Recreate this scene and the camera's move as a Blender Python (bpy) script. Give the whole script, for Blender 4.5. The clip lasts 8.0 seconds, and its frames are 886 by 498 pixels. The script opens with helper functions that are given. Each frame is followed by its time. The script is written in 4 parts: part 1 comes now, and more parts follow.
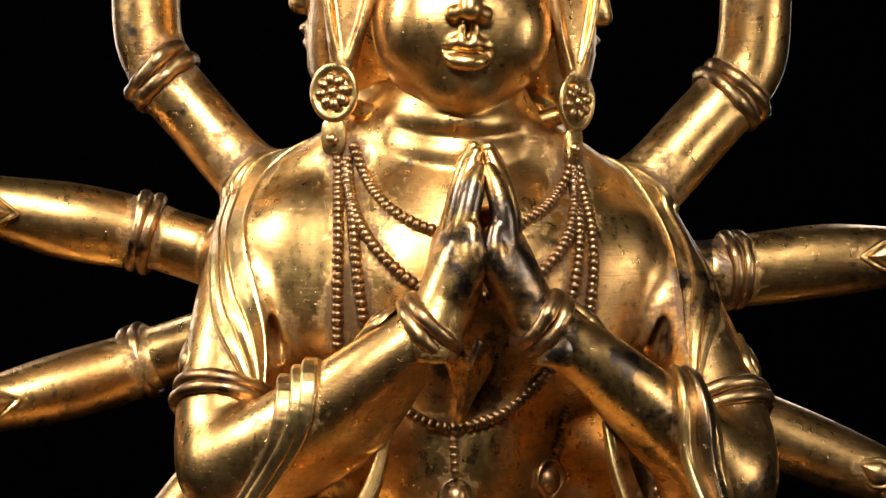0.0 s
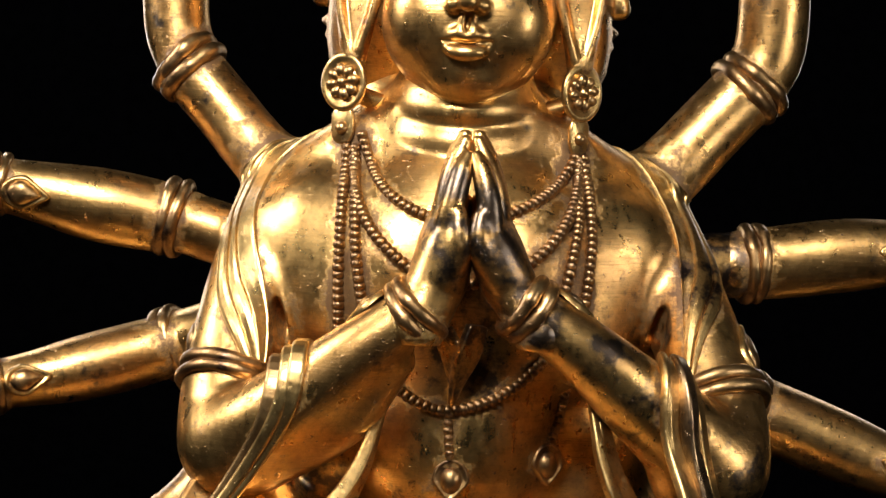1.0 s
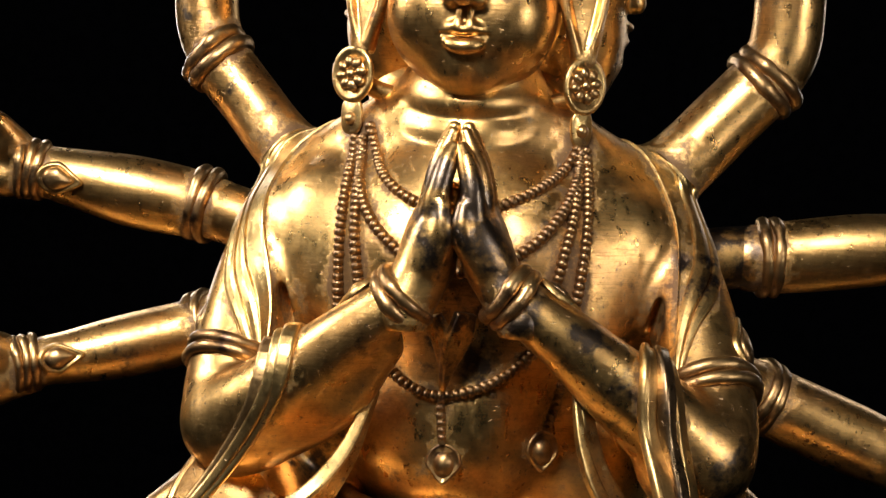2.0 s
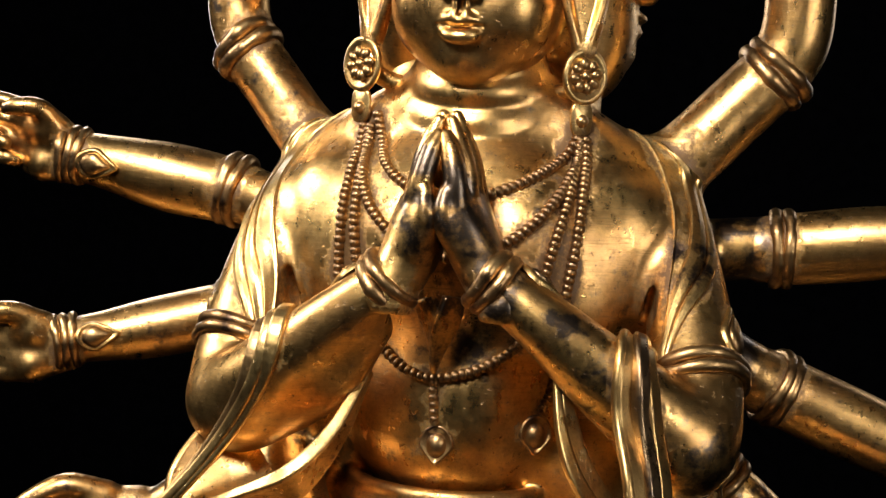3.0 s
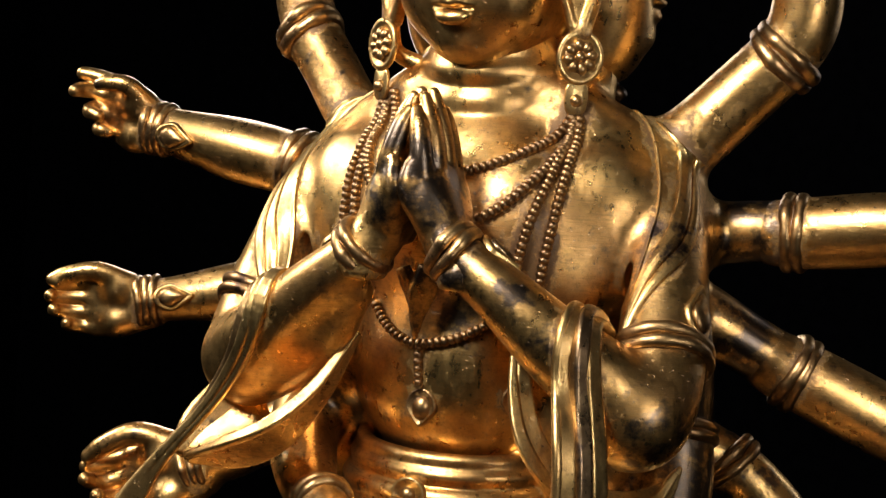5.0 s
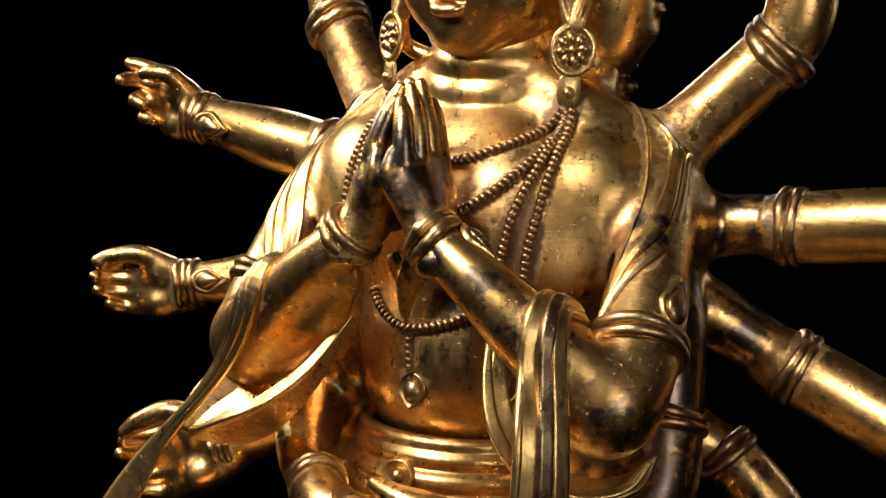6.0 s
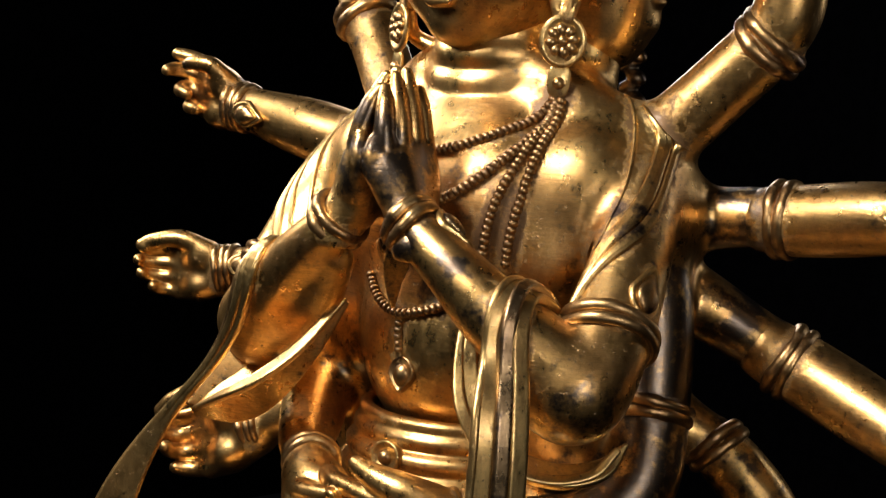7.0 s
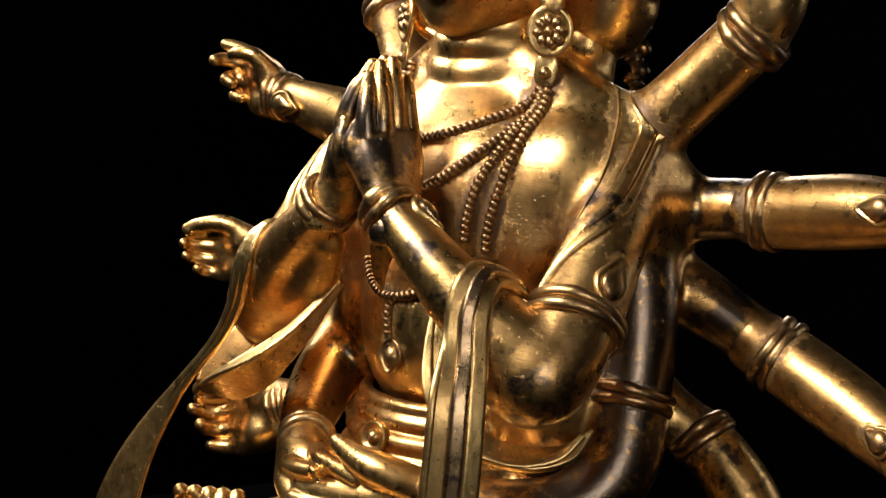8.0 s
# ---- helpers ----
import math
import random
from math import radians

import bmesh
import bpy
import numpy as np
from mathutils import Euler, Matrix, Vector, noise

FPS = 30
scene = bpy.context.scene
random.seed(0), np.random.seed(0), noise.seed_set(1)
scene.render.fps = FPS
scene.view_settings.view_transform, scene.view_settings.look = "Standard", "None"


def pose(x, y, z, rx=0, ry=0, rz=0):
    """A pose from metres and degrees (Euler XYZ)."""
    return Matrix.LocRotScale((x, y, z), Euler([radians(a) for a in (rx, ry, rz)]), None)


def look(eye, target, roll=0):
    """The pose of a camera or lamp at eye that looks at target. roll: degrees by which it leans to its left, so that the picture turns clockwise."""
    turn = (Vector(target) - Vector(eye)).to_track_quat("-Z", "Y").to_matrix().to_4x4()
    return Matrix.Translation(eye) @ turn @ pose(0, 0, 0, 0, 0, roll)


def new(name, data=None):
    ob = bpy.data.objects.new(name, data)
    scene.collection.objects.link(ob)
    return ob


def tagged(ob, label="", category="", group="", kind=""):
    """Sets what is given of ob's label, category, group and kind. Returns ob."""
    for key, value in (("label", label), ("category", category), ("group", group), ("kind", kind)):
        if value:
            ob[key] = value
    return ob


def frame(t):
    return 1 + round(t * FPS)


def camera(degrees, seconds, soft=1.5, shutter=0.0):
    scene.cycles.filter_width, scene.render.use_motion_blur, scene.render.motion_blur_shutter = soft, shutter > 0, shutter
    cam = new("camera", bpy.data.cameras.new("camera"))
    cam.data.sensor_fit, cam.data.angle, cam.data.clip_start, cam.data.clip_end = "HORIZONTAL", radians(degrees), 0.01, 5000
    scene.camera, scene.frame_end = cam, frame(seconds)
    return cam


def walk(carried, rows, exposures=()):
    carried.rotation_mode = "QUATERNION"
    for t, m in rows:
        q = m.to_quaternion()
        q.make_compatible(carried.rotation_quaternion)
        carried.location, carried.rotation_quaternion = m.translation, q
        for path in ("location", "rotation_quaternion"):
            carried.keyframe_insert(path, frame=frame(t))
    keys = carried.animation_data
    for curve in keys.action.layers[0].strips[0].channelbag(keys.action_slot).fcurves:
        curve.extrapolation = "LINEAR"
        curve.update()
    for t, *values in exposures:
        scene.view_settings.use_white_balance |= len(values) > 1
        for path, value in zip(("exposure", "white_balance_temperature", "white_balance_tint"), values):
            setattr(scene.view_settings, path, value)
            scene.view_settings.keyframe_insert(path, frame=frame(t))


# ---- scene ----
cam = camera(26.4, 8.0)
PATH = [
    (0, (-0.074, -0.864, 0.071), (0.086, 1.128, -0.022), 2.2),
    (0.5, (-0.031, -0.873, 0.068), (0.027, 1.124, -0.024), 2.6),
    (1, (0.011, -0.885, 0.068), (-0.029, 1.112, -0.03), 2.8),
    (1.5, (0.057, -0.893, 0.07), (-0.087, 1.099, -0.038), 3.1),
    (3, (0.21, -0.898, 0.074), (-0.264, 1.04, -0.059), 3.7),
    (3.5, (0.262, -0.895, 0.074), (-0.318, 1.014, -0.065), 4.0),
    (4, (0.316, -0.887, 0.074), (-0.373, 0.985, -0.07), 4.2),
    (4.5, (0.372, -0.875, 0.074), (-0.428, 0.952, -0.076), 4.4),
    (6, (0.531, -0.823, 0.084), (-0.565, 0.84, -0.102), 5.0),
    (6.5, (0.584, -0.797, 0.084), (-0.606, 0.799, -0.107), 5.3),
    (7, (0.635, -0.766, 0.086), (-0.646, 0.756, -0.114), 5.5),
    (7.5, (0.687, -0.732, 0.087), (-0.683, 0.71, -0.121), 5.7),
    (8, (0.737, -0.695, 0.091), (-0.715, 0.662, -0.129), 5.9),
]
walk(cam, [(t, look(eye, target, roll)) for t, eye, target, roll in PATH])

# ---- light ----
scene.view_settings.exposure = 0.0
world = bpy.data.worlds.new("dark_studio")
scene.world = world
world.use_nodes = True
world.node_tree.nodes["Background"].inputs["Color"].default_value = (0.02, 0.022, 0.026, 1)
world.node_tree.nodes["Background"].inputs["Strength"].default_value = 0.1


def softbox(name, eye, target, wide, high, watts, tint):
    """A rectangular studio lamp."""
    data = bpy.data.lights.new(name, "AREA")
    data.shape, data.size, data.size_y, data.energy, data.color = "RECTANGLE", wide, high, watts, tint
    ob = new(name, data)
    ob.matrix_world = look(eye, target)
    return ob


def around(turn, rise, far):
    """A place round the statue: degrees from its front towards its left arm, degrees up, metres away."""
    a, b = radians(turn), radians(rise)
    return (far * math.cos(b) * math.sin(a), -far * math.cos(b) * math.cos(a), far * math.sin(b))


WARM, WHITE = (1.0, 0.95, 0.88), (1.0, 0.97, 0.94)
softbox("key_softbox", around(-80, 30, 1.2), (0, 0, 0.02), 0.44, 0.38, 11.8, WARM)
softbox("front_softbox", around(-12, 40, 1.2), (0, 0, 0.0), 0.34, 0.28, 22.0, WARM)
softbox("second_softbox", around(57, 10, 1.05), (0.06, -0.04, -0.05), 0.13, 0.26, 2.3, WARM)
softbox("back_softbox", around(150, 18, 1.1), (0.1, 0, 0.02), 0.08, 0.60, 0.6, WHITE)
softbox("back_softbox", around(-142, 18, 1.1), (-0.1, 0, 0.02), 0.16, 0.70, 2.4, WHITE)

# ---- materials ----


def nodes_of(name):
    m = bpy.data.materials.new(name)
    m.use_nodes = True
    t = m.node_tree
    return m, t, t.nodes["Principled BSDF"], t.links


def noise_node(t, scale, detail=4.0, rough=0.55, stretch=None):
    tc = t.nodes.new("ShaderNodeTexCoord")
    n = t.nodes.new("ShaderNodeTexNoise")
    n.inputs["Scale"].default_value, n.inputs["Detail"].default_value, n.inputs["Roughness"].default_value = scale, detail, rough
    if stretch:
        mp = t.nodes.new("ShaderNodeMapping")
        mp.inputs["Scale"].default_value = stretch
        t.links.new(tc.outputs["Object"], mp.inputs["Vector"])
        t.links.new(mp.outputs["Vector"], n.inputs["Vector"])
    else:
        t.links.new(tc.outputs["Object"], n.inputs["Vector"])
    return n


def ramp(t, src, stops):
    r = t.nodes.new("ShaderNodeValToRGB")
    el = r.color_ramp.elements
    for i, (pos, col) in enumerate(stops):
        e = el[i] if i < 2 else el.new(pos)
        e.position, e.color = pos, (*col, 1)
    t.links.new(src, r.inputs["Fac"])
    return r


def mix(t, fac, a, b):
    n = t.nodes.new("ShaderNodeMix")
    n.data_type = "RGBA"
    t.links.new(fac, n.inputs[0])
    t.links.new(a, n.inputs[6])
    if isinstance(b, tuple):
        n.inputs[7].default_value = (*b, 1)
    else:
        t.links.new(b, n.inputs[7])
    return n


def near(t, spots):
    """1 close to any of the places (x, y, z, reach), 0 away from them."""
    tc = t.nodes.new("ShaderNodeTexCoord")
    out = None
    for x, y, z, reach in spots:
        d = t.nodes.new("ShaderNodeVectorMath")
        d.operation = "DISTANCE"
        d.inputs[1].default_value = (x, y, z)
        t.links.new(tc.outputs["Object"], d.inputs[0])
        m = t.nodes.new("ShaderNodeMapRange")
        m.interpolation_type = "SMOOTHSTEP"
        m.inputs["From Min"].default_value, m.inputs["From Max"].default_value = reach, reach * 0.35
        t.links.new(d.outputs["Value"], m.inputs["Value"])
        if out is None:
            out = m.outputs["Result"]
        else:
            q = t.nodes.new("ShaderNodeMath")
            q.operation = "MAXIMUM"
            t.links.new(out, q.inputs[0])
            t.links.new(m.outputs["Result"], q.inputs[1])
            out = q.outputs[0]
    return out


def math_node(t, op, a, b, c=None):
    n = t.nodes.new("ShaderNodeMath")
    n.operation = op
    for i, v in enumerate((a, b, c)):
        if v is None:
            continue
        if isinstance(v, (int, float)):
            n.inputs[i].default_value = v
        else:
            t.links.new(v, n.inputs[i])
    return n.outputs[0]


def gilt(name, bright, worn, patina, cover, rough, stained=(), dirty=(), soil=0.0, run=(1.0, 1.0, 14), black=()):
    """Fire-gilt bronze: gold with rubbed, redder patches, dark patina stains and brown earth, thicker at the given
    places and beside the ornaments; stained and black also paint in shade.
    """
    m, t, b, ln = nodes_of(name)
    big = noise_node(t, 15, 6, 0.62)
    wear = ramp(t, big.outputs["Fac"], [(0.38, bright), (0.62, worn)])
    # dull brown film in soft clouds
    film = noise_node(t, 34, 8, 0.72)
    dull = ramp(t, film.outputs["Fac"], [(0.44, (0, 0, 0)), (0.68, (0.85, 0.85, 0.85))])
    base = mix(t, dull.outputs["Color"], wear.outputs["Color"], tuple(0.55 * c + 0.25 * p for c, p in zip(worn, patina)))
    # brushed streaks where the gold was rubbed
    hatch = noise_node(t, 70, 6, 0.7, run)
    patch = noise_node(t, 14, 3, 0.5)
    where = ramp(t, patch.outputs["Fac"], [(0.42, (0.15, 0.15, 0.15)), (0.60, (1, 1, 1))])
    lines = ramp(t, hatch.outputs["Fac"], [(0.53, (0, 0, 0)), (0.66, (0.8, 0.8, 0.8))])
    some = math_node(t, "MULTIPLY", lines.outputs["Color"], where.outputs["Color"])
    col = mix(t, some, base.outputs[2], tuple(0.45 * c for c in worn))
    # patina, and at some of the given places shade painted as dark colour
    fine = noise_node(t, 80, 9, 0.68)
    level = math_node(t, "MULTIPLY_ADD", patch.outputs["Fac"], 0.55, fine.outputs["Fac"])
    if stained:
        level = math_node(t, "MULTIPLY_ADD", near(t, stained), 0.18, level)
    # shaded arms get a darker colour still
    if black:
        level = math_node(t, "MULTIPLY_ADD", near(t, black), 0.07, level)
    spots = ramp(t, level, [(1.12 - cover - 0.03, (0, 0, 0)), (1.12 - cover + 0.09, (1, 1, 1))])
    col = mix(t, spots.outputs["Color"], col.outputs[2], patina)
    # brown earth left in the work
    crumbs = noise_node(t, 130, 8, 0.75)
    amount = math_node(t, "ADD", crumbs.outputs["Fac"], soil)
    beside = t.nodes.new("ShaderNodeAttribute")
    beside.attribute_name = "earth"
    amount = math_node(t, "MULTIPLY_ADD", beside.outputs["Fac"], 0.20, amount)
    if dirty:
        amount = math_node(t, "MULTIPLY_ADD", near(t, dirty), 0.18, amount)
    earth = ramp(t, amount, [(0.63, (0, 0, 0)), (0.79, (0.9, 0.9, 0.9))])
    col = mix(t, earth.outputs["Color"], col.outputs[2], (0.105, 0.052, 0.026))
    # pits, thicker in some places
    grit = noise_node(t, 420, 4, 0.65)
    thick = math_node(t, "MULTIPLY_ADD", film.outputs["Fac"], 0.16, grit.outputs["Fac"])
    pits = ramp(t, thick, [(0.72, (0, 0, 0)), (0.78, (0.85, 0.85, 0.85))])
    col = mix(t, pits.outputs["Color"], col.outputs[2], patina)
    # fine speckle
    dust = noise_node(t, 260, 8, 0.8)
    fleck = ramp(t, dust.outputs["Fac"], [(0.49, (0, 0, 0)), (0.68, (0.6, 0.6, 0.6))])
    col = mix(t, fleck.outputs["Color"], col.outputs[2], tuple(0.40 * c for c in worn))
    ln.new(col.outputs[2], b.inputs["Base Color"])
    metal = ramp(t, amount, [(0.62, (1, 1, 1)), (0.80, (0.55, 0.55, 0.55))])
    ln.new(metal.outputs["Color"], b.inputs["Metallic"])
    brush = noise_node(t, 240, 4, 0.6, (1, 1, 0.5))
    rr = ramp(t, brush.outputs["Fac"], [(0.3, (rough - 0.06,) * 3), (0.7, (rough + 0.07,) * 3)])
    rr = mix(t, dull.outputs["Color"], rr.outputs["Color"], (rough + 0.10,) * 3)
    rr = mix(t, some, rr.outputs[2], (rough + 0.14,) * 3)
    rr = mix(t, spots.outputs["Color"], rr.outputs[2], (0.30, 0.30, 0.30))
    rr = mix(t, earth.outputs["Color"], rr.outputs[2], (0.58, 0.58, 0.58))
    ln.new(rr.outputs[2], b.inputs["Roughness"])

    def relief(src, strength, deep, under=None, sunk=False):
        n = t.nodes.new("ShaderNodeBump")
        n.invert = sunk
        n.inputs["Strength"].default_value, n.inputs["Distance"].default_value = strength, deep
        ln.new(src, n.inputs["Height"])
        if under:
            ln.new(under, n.inputs["Normal"])
        return n.outputs["Normal"]

    hammered = noise_node(t, 28, 2, 0.5)
    nrm = relief(hammered.outputs["Fac"], 0.3, 0.0012)
    dents = noise_node(t, 105, 10, 0.70)
    nrm = relief(dents.outputs["Fac"], 0.32, 0.0006, nrm)
    strokes = noise_node(t, 80, 6, 0.72, tuple(0.65 * a for a in run))
    nrm = relief(strokes.outputs["Fac"], 0.45, 0.00028, nrm)
    nrm = relief(earth.outputs["Color"], 0.35, 0.0004, nrm)
    nrm = relief(pits.outputs["Color"], 0.5, 0.0004, nrm, True)
    ln.new(nrm, b.inputs["Normal"])
    # thin old lacquer
    b.inputs["Coat Weight"].default_value, b.inputs["Coat Roughness"].default_value = 0.2, 0.14
    ln.new(nrm, b.inputs["Coat Normal"])
    return m


# Patina spots, plus painted shade behind the wrists, on lap arms and right flank.
STAINS_AND_SHADE = [(0.108, 0.04, -0.05, 0.035), (0.105, 0.0, -0.128, 0.055), (0.125, 0.03, -0.10, 0.055), (0.118, 0.03, -0.06, 0.045), (0.128, 0.075, 0.016, 0.035), (0.037, 0.09, 0.09, 0.05),
          (0.022, -0.078, 0.026, 0.022), (0.014, -0.083, 0.046, 0.017), (0.024, -0.062, 0.036, 0.014), (-0.004, -0.086, 0.030, 0.024), (-0.004, -0.080, 0.055, 0.016),
          (0.064, -0.085, -0.016, 0.020), (0.083, -0.080, -0.038, 0.020), (0.050, -0.068, -0.004, 0.014), (0.126, -0.055, -0.080, 0.026), (0.108, -0.062, -0.080, 0.02),
          (0.034, -0.085, 0.002, 0.022), (0.138, 0.078, 0.018, 0.03), (0.125, 0.085, -0.040, 0.032), (0.13, 0.075, -0.112, 0.05), (-0.075, -0.062, -0.04, 0.018), (-0.08, -0.04, 0.0, 0.016),
          (0.005, -0.055, -0.018, 0.034), (0.006, -0.066, 0.012, 0.018), (0.02, -0.045, -0.035, 0.03), (-0.055, 0.0, -0.08, 0.03), (0.118, 0.072, 0.015, 0.03), (0.118, 0.03, -0.06, 0.05), (0.118, 0.035, -0.03, 0.04), (0.122, 0.03, -0.12, 0.05), (0.08, -0.01, -0.145, 0.05), (-0.075, 0.0, -0.09, 0.03), (0.132, -0.06, -0.070, 0.022)]
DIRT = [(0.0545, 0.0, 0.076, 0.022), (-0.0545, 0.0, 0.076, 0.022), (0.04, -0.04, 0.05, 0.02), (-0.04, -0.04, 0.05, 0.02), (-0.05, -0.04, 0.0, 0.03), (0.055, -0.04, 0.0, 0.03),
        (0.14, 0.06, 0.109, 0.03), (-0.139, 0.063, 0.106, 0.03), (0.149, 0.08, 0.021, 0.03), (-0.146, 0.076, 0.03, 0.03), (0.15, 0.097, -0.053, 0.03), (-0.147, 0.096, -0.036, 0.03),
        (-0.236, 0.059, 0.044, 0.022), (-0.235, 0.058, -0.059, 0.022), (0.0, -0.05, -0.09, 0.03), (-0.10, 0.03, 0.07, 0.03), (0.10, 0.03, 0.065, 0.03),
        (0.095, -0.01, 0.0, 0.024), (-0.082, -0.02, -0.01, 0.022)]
# Shade on the left lap arm and arm roots, painted into the colour.
SHADED_ARMS = [(0.118, 0.03, -0.06, 0.045), (0.118, 0.035, -0.03, 0.035), (0.122, 0.03, -0.10, 0.045), (0.118, 0.02, -0.13, 0.04), (0.128, 0.078, 0.018, 0.035), (0.115, 0.08, -0.035, 0.035)]
GOLD = gilt("gilt_bronze", (0.88, 0.56, 0.20), (0.68, 0.375, 0.13), (0.125, 0.094, 0.072), 0.215, 0.29, STAINS_AND_SHADE, DIRT, black=SHADED_ARMS)
BEAD = gilt("worn_bronze", (0.56, 0.36, 0.155), (0.42, 0.235, 0.10), (0.12, 0.07, 0.045), 0.26, 0.33, (), (), 0.04)
SILK = gilt("pale_gilt_bronze", (0.82, 0.57, 0.23), (0.64, 0.38, 0.135), (0.085, 0.058, 0.05), 0.185, 0.31, (), (), 0.03, (7, 7, 0.7))
DARK = gilt("dark_patina_bronze", (0.50, 0.345, 0.18), (0.34, 0.21, 0.11), (0.085, 0.062, 0.055), 0.33, 0.27, (), (), 0.0, (7, 7, 0.7))


def matt(name, colour, rough):
    m, t, b, ln = nodes_of(name)
    n = noise_node(t, 60, 5, 0.6)
    r = ramp(t, n.outputs["Fac"], [(0.3, tuple(c * 0.7 for c in colour)), (0.7, tuple(c * 1.3 for c in colour))])
    ln.new(r.outputs["Color"], b.inputs["Base Color"])
    b.inputs["Roughness"].default_value = rough
    b.inputs["Specular IOR Level"].default_value = 0.0
    return m


VELVET = matt("black_velvet", (0.0012, 0.0012, 0.0015), 1.0)

# ---- modelling clay: soft unions of simple forms on a grid, then a skin ----
FAR = 0.03


def spline(pts, n):
    """A smooth line through points of any number of values."""
    p = np.array(pts, float)
    if len(p) == 2:
        return p[0] + (p[1] - p[0]) * np.linspace(0, 1, n)[:, None]
    q = np.vstack([2 * p[0] - p[1], p, 2 * p[-1] - p[-2]])
    out = []
    for u in np.linspace(0, len(p) - 1, n):
        i = min(int(u), len(p) - 2)
        f = u - i
        a, b, c, d = q[i:i + 4]
        out.append(0.5 * (2 * b + (c - a) * f + (2 * a - 5 * b + 4 * c - d) * f * f + (3 * b - a - 3 * c + d) * f ** 3))
    return np.array(out)


class Clay:
    """A block of modelling clay; sizes in millimetres, z up."""

    def __init__(self, lo, hi, step):
        self.lo, self.step = np.array(lo, np.float32), np.float32(step)
        self.n = np.ceil((np.array(hi) - np.array(lo)) / step).astype(int) + 1
        self.f = np.full(self.n, FAR * 1000, np.float32)

    def block(self, lo, hi):
        a = np.clip(np.floor((np.array(lo) - self.lo) / self.step).astype(int), 0, self.n)
        b = np.clip(np.ceil((np.array(hi) - self.lo) / self.step).astype(int) + 1, 0, self.n)
        if (b <= a).any():
            return None
        axes = [(self.lo[i] + np.arange(a[i], b[i], dtype=np.float32) * self.step) for i in range(3)]
        return tuple(slice(a[i], b[i]) for i in range(3)), axes[0][:, None, None], axes[1][None, :, None], axes[2][None, None, :]

    def merge(self, where, d, k, cut):
        old = self.f[where]
        if cut:
            d = -d
            h = np.maximum(k - np.abs(old - d), 0) / k
            self.f[where] = np.maximum(old, d) + h * h * (k / 4)
        else:
            h = np.maximum(k - np.abs(old - d), 0) / k
            self.f[where] = np.minimum(old, d) - h * h * (k / 4)

    def ball(self, c, r, k=6.0, turn=None, cut=False):
        """An ellipsoid with half-axes r; turn: degrees about x, y, z."""
        r = np.array(r, np.float32) * np.ones(3, np.float32)
        big = float(r.max()) + k + 4
        got = self.block(np.array(c) - big, np.array(c) + big)
        if got is None:
            return
        where, x, y, z = got
        x, y, z = x - c[0], y - c[1], z - c[2]
        if turn:
            m = np.array(Euler([radians(a) for a in turn]).to_matrix().transposed(), np.float32)
            x, y, z = (m[i, 0] * x + m[i, 1] * y + m[i, 2] * z for i in range(3))
        k0 = np.sqrt((x / r[0]) ** 2 + (y / r[1]) ** 2 + (z / r[2]) ** 2)
        k1 = np.sqrt((x / r[0] ** 2) ** 2 + (y / r[1] ** 2) ** 2 + (z / r[2] ** 2) ** 2)
        self.merge(where, k0 * (k0 - 1) / np.maximum(k1, 1e-5), k, cut)

    def limb(self, pts, k=6.0, n=20, cut=False):
        """A round bar along a smooth line through (x, y, z, radius)."""
        p = spline(pts, n).astype(np.float32)
        pad = float(p[:, 3].max()) + k + 3
        got = self.block(p[:, :3].min(0) - pad, p[:, :3].max(0) + pad)
        if got is None:
            return
        where, x, y, z = got
        d = np.full([s.stop - s.start for s in where], 1e3, np.float32)
        base = [s.start for s in where]
        for a, b in zip(p[:-1], p[1:]):
            sub = self.block(np.minimum(a, b)[:3] - pad, np.maximum(a, b)[:3] + pad)
            if sub is None:
                continue
            w, x, y, z = sub
            ab = b[:3] - a[:3]
            t = np.clip(((x - a[0]) * ab[0] + (y - a[1]) * ab[1] + (z - a[2]) * ab[2]) / max(float(ab @ ab), 1e-6), 0, 1)
            e = np.sqrt((x - a[0] - t * ab[0]) ** 2 + (y - a[1] - t * ab[1]) ** 2 + (z - a[2] - t * ab[2]) ** 2) - (a[3] + t * (b[3] - a[3]))
            loc = tuple(slice(s.start - o, s.stop - o) for s, o in zip(w, base))
            d[loc] = np.minimum(d[loc], e)
        self.merge(where, d, k, cut)

    def ribbon(self, pts, face, k=1.5, n=24, soft=1.0, folds=0, deep=0.8):
        """A flat band along (x, y, z, half width, half thickness); face: the way (or ways, one a point) its flat side looks; folds: ridges along it."""
        p = spline(pts, n).astype(np.float32)
        fa = np.array(face, float)
        fa = np.tile(fa, (n, 1)) if fa.ndim == 1 else spline(fa, n)
        pad = float(p[:, 3].max()) + float(p[:, 4].max()) + k + 3
        got = self.block(p[:, :3].min(0) - pad, p[:, :3].max(0) + pad)
        if got is None:
            return
        where = got[0]
        d = np.full([s.stop - s.start for s in where], 1e3, np.float32)
        base = [s.start for s in where]
        tang = np.gradient(p[:, :3], axis=0)
        side = np.cross(tang, fa)
        side /= np.linalg.norm(side, axis=1)[:, None]
        up = np.cross(side, tang)
        up /= np.linalg.norm(up, axis=1)[:, None]
        side, up = side.astype(np.float32), up.astype(np.float32)
        for i in range(n - 1):
            a, b = p[i], p[i + 1]
            sub = self.block(np.minimum(a, b)[:3] - pad, np.maximum(a, b)[:3] + pad)
            if sub is None:
                continue
            w, x, y, z = sub
            ab = b[:3] - a[:3]
